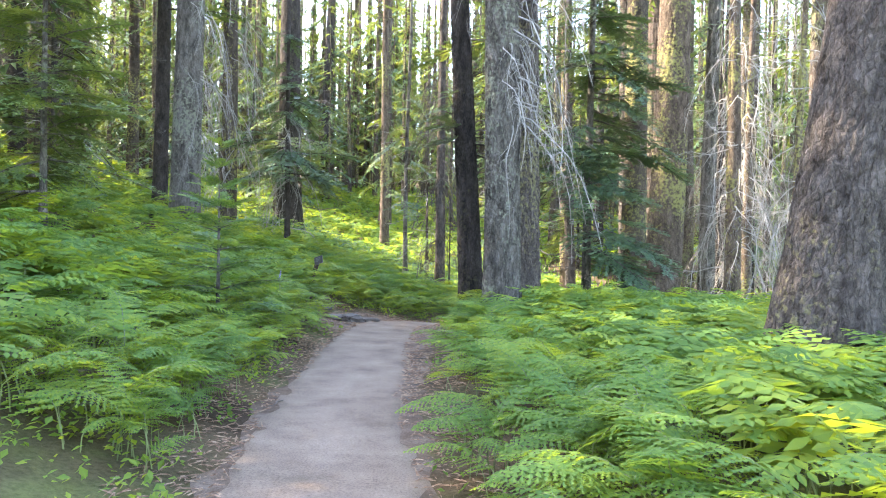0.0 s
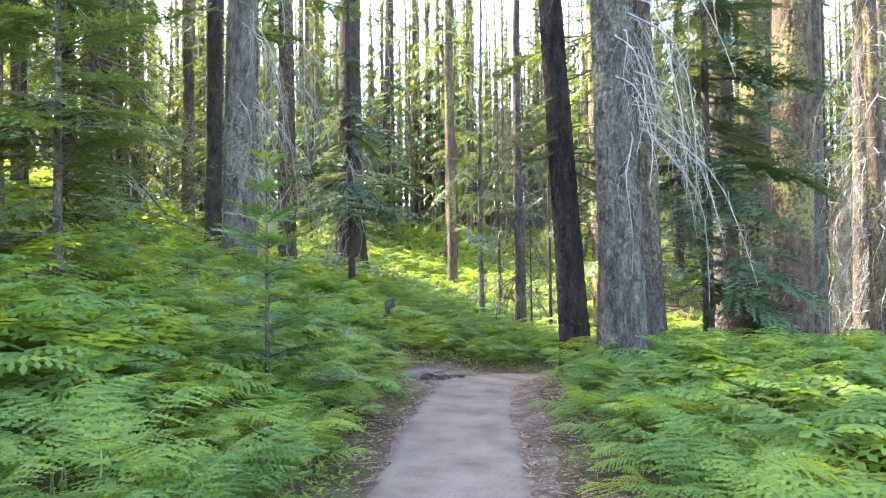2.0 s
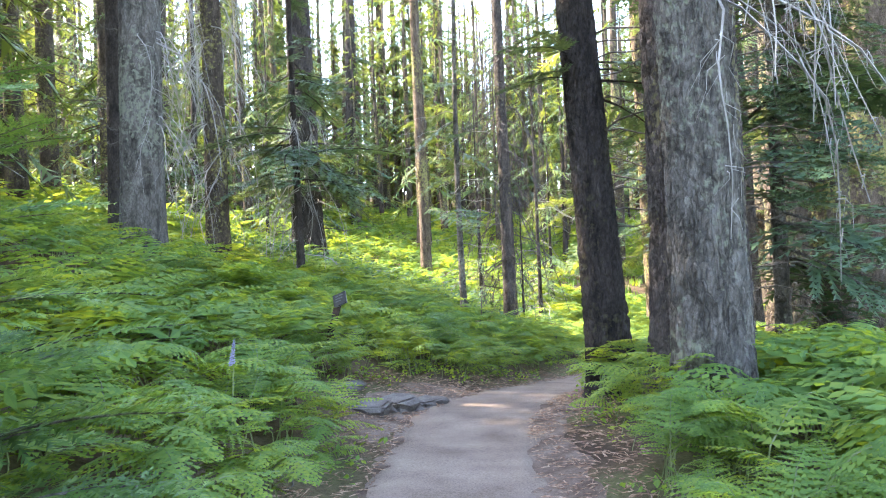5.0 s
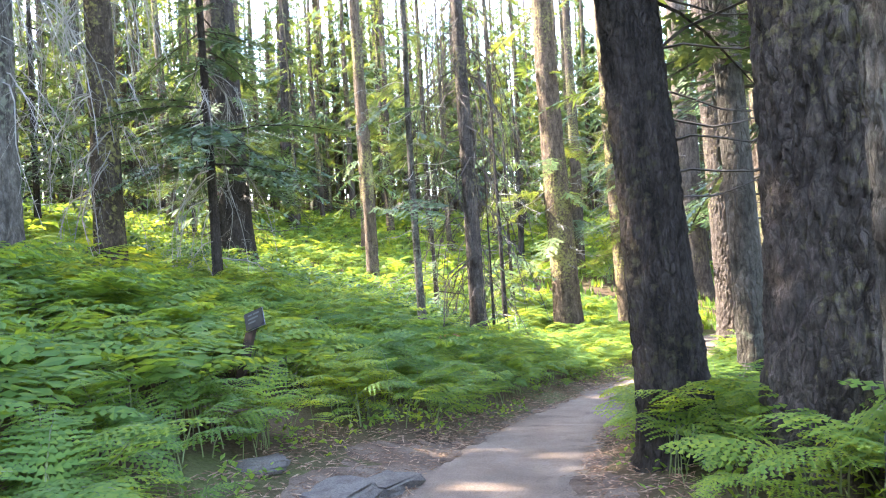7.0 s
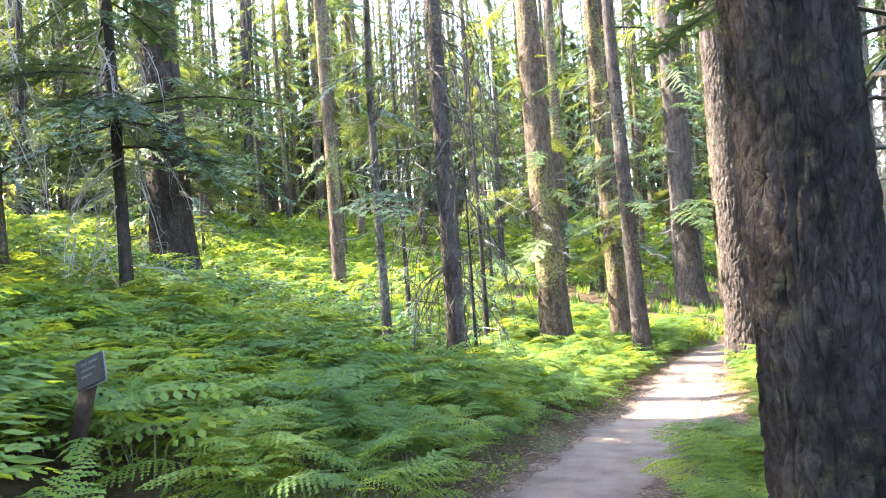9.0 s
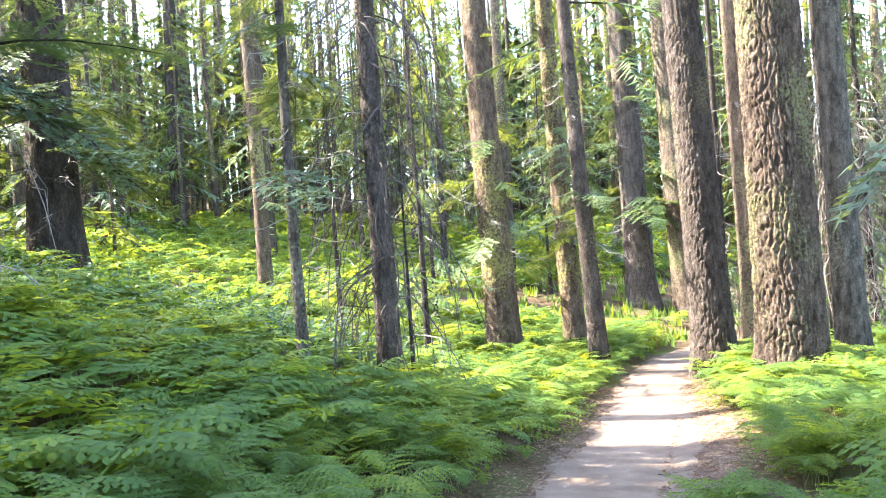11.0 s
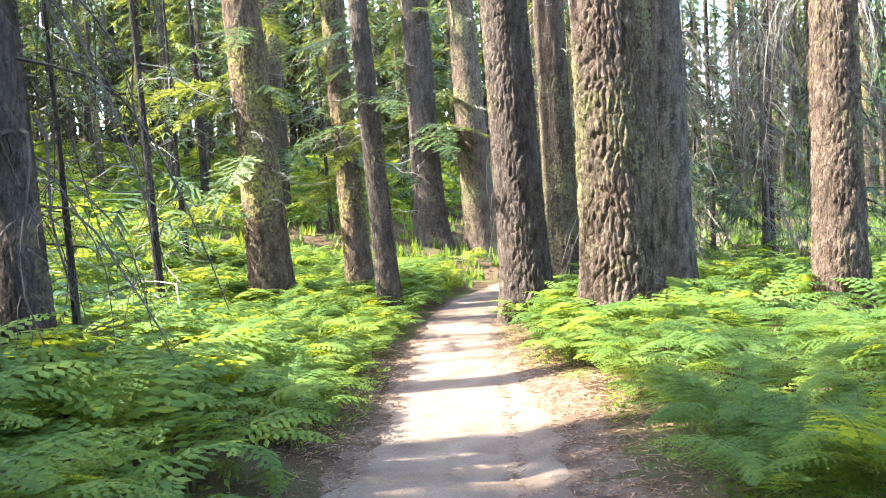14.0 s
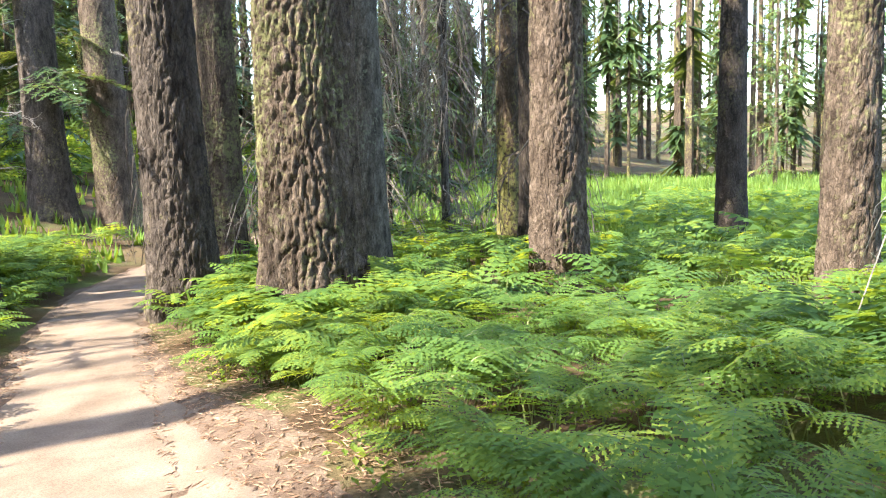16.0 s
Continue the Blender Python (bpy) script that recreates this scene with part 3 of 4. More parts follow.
# the pine's lighter needle colour stands in for patches of sun on it
tree("pine_sapling", "soft-needled young pine on the bank", -5.4, 10.8, 0.11, 6.5, M_BARK_GREY, 26, (0.01, 0), 0.03, 0.02, 0.0, 16, 30, 6.0, [(80, 0.6, 6.3, 1.5, 4, None)], None, M_FIR_YOUNG, M_TWIG_DARK)
# crown above the view is thickened to shade the big trunks opposite
tree("fir_tree", "dark furrowed fir high on the bank", -8.7, 14.2, 0.66, 32, M_BARK_FAR, 27, (0, 0), 0.03, 0.1, 0.03, 60, 100, 8.0, [(80, 8, 30, 3.0, -12, None)], [(16, 2, 8, 1.4, 0, None)])
# trees of the second stretch
tree("fir_tree", "slim brown fir with bare twigs rising from ferns", -0.28, 24.1, 0.29, 22, M_BARK_RED, 31, (0.005, 0.0), 0.04, 0.05, 0.013, 80, 180, 7.0,
     [(12, 8, 21, 1.6, -12, None)], [(90, 1.2, 7, 1.5, -60, None)], M_FIR, M_TWIG_DARK, True, 0.05, 0.2)
tree("young_fir", "dead sapling stem beside a slim fir", 0.04, 24.15, 0.06, 4.2, M_BARK_DARK, 32, (0.01, 0), 0.03, 0.01, 0, 12, 20, 4.0, None, [(44, 0.3, 4, 0.75, 0, None)], None, M_TWIG_DARK)
tree("young_fir", "thin leaning fir with scaly grey bark", -1.24, 23.85, 0.15, 14, M_BARK_GREY, 33, (-0.005, 0.0), 0.05, 0.03, 0.008, 40, 120, 7.0, [(16, 2.6, 7, 1.5, -12, None)], [(24, 1.0, 5, 0.9, 0, None)], M_FIR_BLUE)
tree("fir_tree", "sunlit fir trunk streaked with yellow lichen", -3.1, 38.3, 0.44, 28, M_BARK_MOSS, 34, (-0.01, 0), 0.03, 0.06, 0.02, 32, 60, 9.0, [(16, 3, 9, 1.8, -12, None), (30, 7, 26, 2.3, -12, None)])
tree("fir_tree", "stout fir with yellow lichen on its sunny side", 3.25, 34.4, 0.84, 34, M_BARK_MOSS, 35, (-0.02, 0.0), 0.03, 0.14, 0.035, 80, 160, 9.0, [(22, 2.6, 9, 2.0, -12, None), (24, 9, 32, 3.0, -12, None)], [(20, 2, 8, 1.3, 0, None)], M_FIR_YOUNG)
tree("fir_tree", "slender fir beside the sunny trail", 5.0, 32.0, 0.42, 26, M_BARK_RED, 36, (-0.03, 0.0), 0.03, 0.07, 0.02, 80, 160, 8.0, [(14, 2.8, 8, 1.4, -12, None), (20, 7, 25, 2.4, -12, None)], [(14, 2, 7, 1.0, 0, None)])
tree("fir_tree", "rugged brown fir with ragged dead twigs", 5.27, 34.6, 0.58, 30, M_BARK_MOSS, 37, (-0.03, 0.0), 0.03, 0.1, 0.028, 64, 120, 8.0, [(18, 2.6, 9, 1.8, -12, None), (20, 8, 29, 2.6, -12, None)], [(26, 2, 8, 1.2, 0, None)])
tree("fir_tree", "broad dark fir in the sunny stand", 10.95, 44.2, 1.15, 36, M_BARK_RED, 38, (-0.02, 0.0), 0.03, 0.2, 0.04, 64, 120, 10.0, [(30, 4, 11, 2.4, -14, None), (30, 10, 34, 3.2, -12, None)], [(24, 2.5, 9, 1.6, 0, None)])
tree("fir_tree", "big dark-furrowed fir on the trail's edge", 7.03, 30.25, 0.88, 36, M_BARK_RED, 39, (-0.03, 0.01), 0.02, 0.12, 0.06, 130, 180, 7.5, [(50, 11, 34, 3.2, -12, None)])
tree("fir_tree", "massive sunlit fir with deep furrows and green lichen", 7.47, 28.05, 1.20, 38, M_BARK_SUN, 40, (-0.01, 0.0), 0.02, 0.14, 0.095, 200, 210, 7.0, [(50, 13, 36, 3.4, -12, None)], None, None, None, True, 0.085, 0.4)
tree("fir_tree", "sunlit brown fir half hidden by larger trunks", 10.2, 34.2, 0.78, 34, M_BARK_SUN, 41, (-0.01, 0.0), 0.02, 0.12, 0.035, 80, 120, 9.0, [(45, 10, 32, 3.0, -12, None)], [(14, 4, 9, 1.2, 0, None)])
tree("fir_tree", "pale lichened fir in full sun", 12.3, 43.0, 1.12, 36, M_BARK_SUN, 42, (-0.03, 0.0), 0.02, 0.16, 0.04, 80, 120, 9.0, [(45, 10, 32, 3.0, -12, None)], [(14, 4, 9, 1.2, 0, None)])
tree("fir_tree", "dark fir in the shadow of a massive trunk", 9.6, 29.4, 0.62, 32, M_BARK_GREY, 43, (0.0, 0.0), 0.02, 0.1, 0.03, 80, 120, 8.0, [(40, 9, 30, 2.8, -12, None)])
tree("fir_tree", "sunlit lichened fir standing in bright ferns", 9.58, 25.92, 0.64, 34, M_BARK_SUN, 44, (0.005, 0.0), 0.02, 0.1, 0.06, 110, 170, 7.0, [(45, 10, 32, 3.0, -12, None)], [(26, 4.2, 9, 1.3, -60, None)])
tree("fir_tree", "dark straight fir at the meadow's edge", 16.9, 26.65, 0.58, 30, M_BARK_DARK, 45, (0.0, 0.0), 0.02, 0.08, 0.02, 60, 100, 8.0, [(40, 9, 28, 2.6, -12, None)])
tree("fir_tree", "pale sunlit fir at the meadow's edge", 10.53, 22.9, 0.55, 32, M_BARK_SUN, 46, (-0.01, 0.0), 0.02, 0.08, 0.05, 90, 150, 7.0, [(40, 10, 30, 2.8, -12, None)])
tree("young_fir", "dead silvery sapling hung with bare twigs", 14.8, 32.4, 0.2, 8, M_BARK_GREY, 47, (-0.03, 0.0), 0.05, 0.03, 0.006, 24, 60, 7.0, None, [(90, 0.6, 7.5, 1.7, -60, None)], None, M_TWIG_BROWN)
tree("fir_tree", "dark fir trailing bare black branches", 13.15, 28.93, 0.34, 26, M_BARK_DARK, 48, (0.0, 0.0), 0.02, 0.08, 0.02, 40, 80, 8.0, [(34, 8, 25, 2.4, -12, None)], [(60, 1.5, 7, 2.0, -60, None)], None, M_TWIG_DARK)
tree("fir_tree", "yellow lichened fir behind its neighbour", 13.5, 29.6, 0.46, 28, M_BARK_MOSS, 49, (0.0, 0.0), 0.02, 0.08, 0.02, 40, 80, 8.0, [(34, 8, 26, 2.4, -12, None)])

# dead pale trees with tangled twigs beyond the first big trunks
for k, (x, y, dia, h) in enumerate(((6.45, 18.2, 0.36, 20), (7.7, 20.6, 0.26, 16), (7.3, 16.9, 0.2, 14))):
    tree("dead_fir", "pale sunlit dead fir tangled with bare twigs", x, y, dia, h, M_BARK_MOSS, 150 + k, (0.01 * (k - 1), 0), 0.03, 0.06, 0.012, 40, 80, 8.0, None,
         [(34, 2.0, 8.0, 1.6, -60, None), (26, 1.2, 8.0, 1.3, 6, None)], None, M_TWIG, group="dead firs")
# firs hung with drooping dead branches behind the massive trunk
for k, (x, y, dia, h) in enumerate(((10.7, 31.6, 0.24, 17), (11.9, 34.6, 0.3, 20), (12.6, 32.8, 0.2, 15), (10.3, 36.0, 0.26, 18), (14.6, 36.2, 0.24, 17), (16.2, 33.6, 0.22, 15))):
    tree("young_fir", "dark fir hung with drooping dead branches", x, y, dia, h, M_BARK_DARK, 160 + k, (0.0, 0), 0.03, 0.04, 0.01, 24, 60, 8.0, [(16, 8, h * 0.96, 1.8, -14, None)],
         [(70 if k < 3 else 46, 0.8, 7.0, 2.1, -60, None)], M_FIR_BLUE, M_TWIG_DARK if k % 2 else M_TWIG_BROWN, group="firs with dead branches")

# fir at (-8.6, 17.4): height added for shade, lighter needles for sunlit bits
for k, (x, y, h, n, mat) in enumerate(((0.9, 30.9, 9, 14, M_FIR), (-0.9, 33.4, 9, 22, M_FIR), (1.9, 37.5, 9, 34, M_FIR_YOUNG), (12.4, 33.4, 11, 80, M_FIR_BLUE), (11.8, 36.5, 12, 80, M_FIR_BLUE), (14.8, 34.2, 10, 80, M_FIR_BLUE),
                                       (16.6, 31.6, 9, 60, M_FIR_BLUE), (7.4, 45.0, 12, 60, M_FIR_YOUNG), (-8.6, 17.4, 15, 80, M_FIR_YOUNG), (-8.8, 25.4, 9, 70, M_FIR))):
    tree("young_fir", "bushy young fir filling a gap between trunks", x, y, 0.14, h, M_BARK_DARK, 120 + k, (0, 0), 0.03, 0.03, 0, 12, 20, 6.0, [(n, 0.9, h * 0.96, 2.0, -16, None)], [(26, 0.6, 5, 1.3, -60, None)], mat, M_TWIG, False, group="young firs")

# the wood around, farther off
wood = np.random.default_rng(99)


def open_spot(x, y):
    s, near = side([x], [y])
    if abs(s[0]) < 5.5 and y < 48:
        return False
    if -3 < y < 40 and -7.5 < x < 11:
        return False
    if 7 < x < 30 and 9 < y < 25:
        return False
    if 11 <= x < 42 and 22 < y < 46 and y < 24 + (x - 11) * 0.9:
        return False
    return True


count, placed = 0, []
while count < 230:
    zone = wood.random()
    if zone < 0.34:
        x, y = wood.uniform(-38, -7.5), wood.uniform(8, 75)
    elif zone < 0.66:
        x, y = wood.uniform(-25, 42), wood.uniform(40, 95)
    elif zone < 0.86:
        x, y = wood.uniform(14, 60), wood.uniform(4, 75)
    else:
        # unseen trees beside and behind the start, added to close and shade it
        x, y = wood.uniform(-34, -9) if wood.random() < 0.6 else wood.uniform(7, 30), wood.uniform(-26, 10)
    if not open_spot(x, y) or any((x - a) ** 2 + (y - b) ** 2 < 2.4 for a, b in placed):
        continue
    placed.append((x, y))
    count += 1
    big = wood.random() < 0.45
    dia = wood.uniform(0.4, 0.8) if big else wood.uniform(0.12, 0.3)
    hgt = wood.uniform(24, 36) if big else wood.uniform(9, 20)
    lit = wood.random()
    reach = y - 0.305 * (4 - x)                  # where its shadow meets the trail
    # crowns are thinned where sun should reach the trail, thickened where shade is wanted
    sunny = 22.4 < reach < 44 and -40 < x < 3
    sparse = 0.7 if y > 36 else 1.0
    off = abs(float(side([x], [y])[0][0]))
    low = 5 if sunny and x > -10 and y < 36 else 40
    tree("fir_tree" if big else "young_fir", "tall brown fir in the wood around" if big else "slim young fir in the wood around", x, y, dia, hgt,
         M_BARK_FAR if lit < 0.6 else (M_BARK_DARK if lit < 0.8 else M_BARK_MOSS), 200 + count, (wood.normal(0, 0.012), 0.0), 0.04, dia * 0.15, 0.0, 10, 10, 8.0,
         [(3 if sunny else int((44 if reach < 19.5 and x < 0 else 30) * sparse), hgt * 0.4, hgt * 0.97, dia * 2.5 + 1.4, -14, None), (low, 2.2, 10.5, 2.4, -14, None)] if big else [(low + 6, 0.8, min(hgt * 0.97, 11.0), 2.1, -14, None), (4 if sunny else 22, hgt * 0.5, hgt * 0.97, 1.7, -14, None)],
         [(7, 1.5, 8, 1.6, 0, None)], (M_FIR, M_FIR_BLUE, M_FIR_YOUNG)[int(wood.integers(3))], M_TWIG if lit < 0.5 else M_TWIG_DARK, None if off > 20 else False, group="firs of the surrounding wood")


# firs added upslope on the sun's line; crowns above view shade trail and ferns
shade = np.random.default_rng(77)
for k in range(38):
    h = shade.uniform(10, 23)
    across = shade.uniform(-3.0, 3.2) if k < 33 else shade.uniform(1.0, 7.5)
    x, y = across - 0.951 * h, 0.5 + 21.3 * (k + 0.5) / 38 + 0.309 * h - 0.325 * (across - 1.5)
    z = h + 0.3 - ground_z(x, y)
    tree("fir_tree", "tall fir added for its dense crown to shade the trail", x, y, shade.uniform(0.3, 0.55), z + shade.uniform(5, 9), M_BARK_FAR if k % 3 else M_BARK_DARK, 500 + k, (0, 0), 0.04, 0.06, 0.0, 12, 14, 8.0,
         [(44 if k < 22 else 26 if k < 33 else 70, max(4.5, z - 4.5), z + 5.5, 3.0, -12, None)], [(16, 1.5, 7, 1.5, 0, None)], M_FIR if k % 2 else M_FIR_BLUE, M_TWIG_DARK, False, group="firs shading the bank")


# ---- ferns ----
def frond(kind, rng):
    """One bracken frond: an upright stalk and a three-cornered blade bent over to lie nearly flat. Height about 0.55."""
    hp = Heap()
    stem = rng.uniform(0.15, 0.36)
    ln, half = rng.uniform(0.50, 0.66), rng.uniform(0.20, 0.27)
    t = np.linspace(0, 1, 7)
    up = np.radians(np.interp(t, [0, 0.4, 1], [42, 10, -18]))
    step = ln / 6
    bx = np.concatenate([[0], np.cumsum(np.cos(up[:-1]) * step)])
    bz = np.concatenate([[0], np.cumsum(np.sin(up[:-1]) * step)])
    stalk = np.array([[-0.06, 0, -0.05], [-0.04, 0, stem * 0.5], [0, 0, stem]])
    if kind == "mid":
        hp.add(*stick(stalk, np.array([0.005, 0.005, 0.003])), 0)
    if kind == "high":
        hp.add(*stick(np.concatenate([stalk, np.stack([bx, bx * 0, bz + stem], 1)[2::2]]), np.array([0.005, 0.005, 0.004, 0.003, 0.002, 0.001])), 0)
    vs, fs, c = [], [], 0
    pairs = {"high": 16, "mid": 11, "low": 8}[kind]
    for i in range(pairs):
        u = 0.03 + 0.95 * (i / (pairs - 1)) ** 0.92
        root = np.array([np.interp(u, t, bx), 0, np.interp(u, t, bz) + stem])
        slope = np.interp(u, t, up)
        w = half * ((1 - u) ** 0.85 * 1.05 + 0.05) * rng.uniform(0.85, 1.1)
        gap = ln / pairs
        for sgn in (-1, 1):
            ang = 1.12 - 0.35 * u
            fwd = np.array([math.cos(slope), 0, math.sin(slope)])
            d = fwd * math.cos(ang) + np.array([0, sgn * math.sin(ang), 0]) + np.array([0, 0, rng.uniform(-0.22, 0.06)])
            d /= np.linalg.norm(d)
            e = fwd - d * (fwd @ d)
            e /= np.linalg.norm(e)
            bow = np.array([0, 0, -0.18 * w])
            if kind == "high":
                k = max(2, int(round(7.5 * (w / half) ** 0.75)))
                for q in range(k):
                    p0 = root + d * w * ((q - 0.2) / k) + bow * (q / k) ** 2
                    p1 = root + d * w * ((q + 1.0) / k) + bow * ((q + 0.9) / k) ** 2
                    lw = gap * 0.60 * (1.05 - 0.85 * q / k) * rng.uniform(0.85, 1.15)
                    for s2 in (-1, 1):
                        vs += [p0, p1, p0 * 0.3 + p1 * 0.7 + d * w * 0.05 + e * s2 * lw + np.array([0, 0, rng.uniform(-0.004, 0.003)])]
                        fs.append((c, c + 1, c + 2))
                        c += 3
            elif kind == "mid":
                for q, (u0, u1, ww) in enumerate(((-0.02, 0.55, 0.56), (0.4, 1.05, 0.36))):
                    p0, p1 = root + d * w * u0 + bow * max(u0, 0) ** 2, root + d * w * u1 + bow * u1 ** 2
                    for s2 in (-1, 1):
                        vs += [p0, p1, p0 * 0.45 + p1 * 0.55 + e * s2 * gap * ww]
                        fs.append((c, c + 1, c + 2))
                        c += 3
            else:
                lw = gap * 0.62
                vs += [root - e * lw * 0.5, root + d * w * 0.4 + e * lw, root + d * w + bow]
                fs.append((c, c + 1, c + 2))
                c += 3
    hp.add(np.array(vs), np.array(fs), 1)
    return np.concatenate(hp.v), np.concatenate(hp.f), np.concatenate(hp.m)


fr = np.random.default_rng(5)
FRONDS = {k: [frond(k, fr) for _ in range(5)] for k in ("high", "mid", "low")}


def fern_spots(rng, n, x0, x1, y0, y1, dmin, dmax):
    """Places beside the trail, at least dmin and at most dmax metres off its middle."""
    x, y = rng.uniform(x0, x1, n), rng.uniform(y0, y1, n)
    s, near = side(x, y)
    need = np.where(s > 0, [verge_right(v) for v in near], [verge_left(v) for v in near]) + 0.12
    a = np.abs(s)
    bare = waves(x * 1.1, y * 1.1, 8.0) > 0.62
    ok = (a > np.maximum(need, dmin)) & (a <= dmax) & ~bare
    ok &= ~((s < 0) & (s > -4.0) & (y < 4.6) & (y > 2.0) & (waves(x * 1.4, y * 1.4, 2.0) > 0.1))
    ok &= ~((x > -7.6) & (x < 0.4) & (y > 24.6) & (y < 30.6) & (s < -3.2) & (waves(x * 0.9, y * 0.9, 6.0) > -0.45))
    ok &= np.hypot(x + 2.5, y - 16.1) > 0.55
    return x[ok], y[ok], s[ok]


def fern_bed(name, kind, rng, x, y, size):
    hp = Heap()
    z = lie(x, y)
    s, near = side(x, y)
    rim = np.abs(s) - np.where(s > 0, [verge_right(v) for v in near], [verge_left(v) for v in near])
    for xi, yi, zi, ri in zip(x, y, z, rim):
        v, f, m = FRONDS[kind][int(rng.integers(5))]
        sc = size * rng.uniform(0.7, 1.18) * min(1.0, 0.55 + 0.6 * ri)
        az = rng.uniform(0, 2 * math.pi)
        hp.add(v @ (rot(az, rng.normal(-0.05, 0.14), rng.normal(0, 0.14)) * sc).T + np.array([xi, yi, zi]), f, m)
    return tagged(new(name, hp.mesh(name, [M_STALK, M_FERN])), "dense bed of green bracken fern fronds", "fern", "", "stuff")


def fern_plants(rng, number):
    """Single ferns along the trail's edges, each frond a part."""
    x, y, s = fern_spots(rng, 9000, -4, 8, 2.5, 27, 0.6, 2.0)
    meshes = [mesh_of("frond", v, f, [M_STALK, M_FERN], m) for v, f, m in FRONDS["high"]]
    for i in range(min(number, len(x))):
        plant = tagged(new("fern"), "lush green bracken fern at the trail's edge", "fern", "ferns beside the trail")
        plant.location = (x[i], y[i], ground_z(x[i], y[i]))
        for k in range(int(rng.integers(4, 7))):
            ob = part_mesh("frond", meshes[int(rng.integers(5))], plant)
            m = np.eye(4)
            m[:3, :3] = rot(rng.uniform(0, 2 * math.pi), rng.normal(0.05, 0.15), rng.normal(0, 0.1)) * rng.uniform(0.75, 1.1)
            ob.matrix_local = Matrix(m.tolist())


fb = np.random.default_rng(21)
x, y, s = fern_spots(fb, 21000, -5, 8, 1.0, 40, 0.6, 9.5)
near = (y > 2.0) & (y < 22) & (np.abs(s) < 2.0) | (y > 18.5) & (y < 25.5) & (s > 0) & (s < 4.2)
dense = near & (fb.random(len(x)) < 0.48)
fern_bed("fern_bed", "high", fb, x[dense], y[dense], 1.08)
rest = ~near & (fb.random(len(x)) < 0.85)
fern_bed("fern_bed", "mid", fb, x[rest], y[rest], 1.12)
x, y, s = fern_spots(fb, 9000, -12, 15, 6.0, 40, 2.3, 9.5)
far = (x < -5) | (x > 8)
fern_bed("fern_bed", "mid", fb, x[far], y[far], 1.2)
x, y, s = fern_spots(fb, 26000, -26, 30, 8.0, 62, 9.5, 32)
fern_bed("fern_bed", "low", fb, x, y, 1.35)
fern_plants(fb, 150)


# ---- far woods, meadow, undergrowth ----
def far_woods(rng, number):
    hp = Heap()
    clump, faces = [], []
    for k in range(6):
        a = -1.1 + 2.2 * k / 5
        d = np.array([math.cos(a), math.sin(a), -0.25 - 0.1 * (k % 2)]) * (0.7 + 0.3 * math.cos(a))
        e = np.array([-math.sin(a), math.cos(a), 0]) * 0.12
        clump += [-e, e, d]
        faces.append((3 * k, 3 * k + 1, 3 * k + 2))
    clump, faces = np.array(clump), np.array(faces)
    made = 0
    while made < number:
        a, d = rng.uniform(-0.95, 2.2), rng.uniform(58, 130)
        x, y = d * math.sin(a), 15 + d * math.cos(a)
        made += 1
        h, r = rng.uniform(14, 34), rng.uniform(0.12, 0.4)
        z = ground_z(x, y)
        v, f = stick([(x, y, z - 0.5), (x + rng.normal(0, 0.2), y, z + h * 0.5), (x, y, z + h)], [r, r * 0.7, 0.03], 5)
        hp.add(v, f, 0)
        low = rng.choice((1.0, 2.5, 7.0))
        for _ in range(56):
            u = rng.random() ** 0.8
            zz = z + low + (h - low) * u
            ln = (1 - 0.8 * u) * rng.uniform(1.6, 3.4)
            hp.add(clump @ (rot(rng.uniform(0, 6.28), rng.normal(-0.2, 0.2)) * ln).T + np.array([x, y, zz]), faces, 1)
    tagged(new("far_woods", hp.mesh("far_woods", [M_BARK_FAR, M_FIR])), "sunlit conifer woods in the distance", "woods", "", "stuff")


far_woods(np.random.default_rng(31), 560)


def woods_behind(rng, number):
    """The closed wood behind the nearest rows of trees, foliage down to the ground."""
    hp = Heap()
    made = 0
    while made < number:
        a, d = rng.uniform(-0.95, 1.75), rng.uniform(40, 76)
        x, y = d * math.sin(a), 12 + d * math.cos(a)
        s, near = side([x], [y])
        if abs(s[0]) < 9 or (11 <= x < 44 and y < 46 and y < 26 + (x - 11) * 0.9) or (y < 38 and x > -9):
            continue
        made += 1
        h, r = rng.uniform(13, 27), rng.uniform(0.06, 0.24)
        z = ground_z(x, y)
        hp.add(*stick([(x, y, z - 0.5), (x + rng.normal(0, 0.15), y, z + h * 0.5), (x, y, z + h)], [r, r * 0.7, 0.02], 6), 0)
        tone = 1 + int(rng.integers(3))
        low = rng.choice((1.8, 3.0, 4.5))
        for _ in range(52):
            u = rng.random() ** 0.85
            k = FAR[int(rng.integers(4))]
            ln = (1 - 0.7 * u) * rng.uniform(1.5, 2.9)
            hp.add(k[0] @ (rot(rng.uniform(0, 6.28), rng.normal(-0.22, 0.15)) * ln).T + np.array([x, y, z + low + (h - low) * u]), k[1], tone)
    tagged(new("woods_behind", hp.mesh("woods_behind", [M_BARK_FAR, M_FIR, M_FIR_BLUE, M_FIR_YOUNG])), "dense young firs closing the view between the trunks", "woods", "", "stuff")


woods_behind(np.random.default_rng(37), 330)


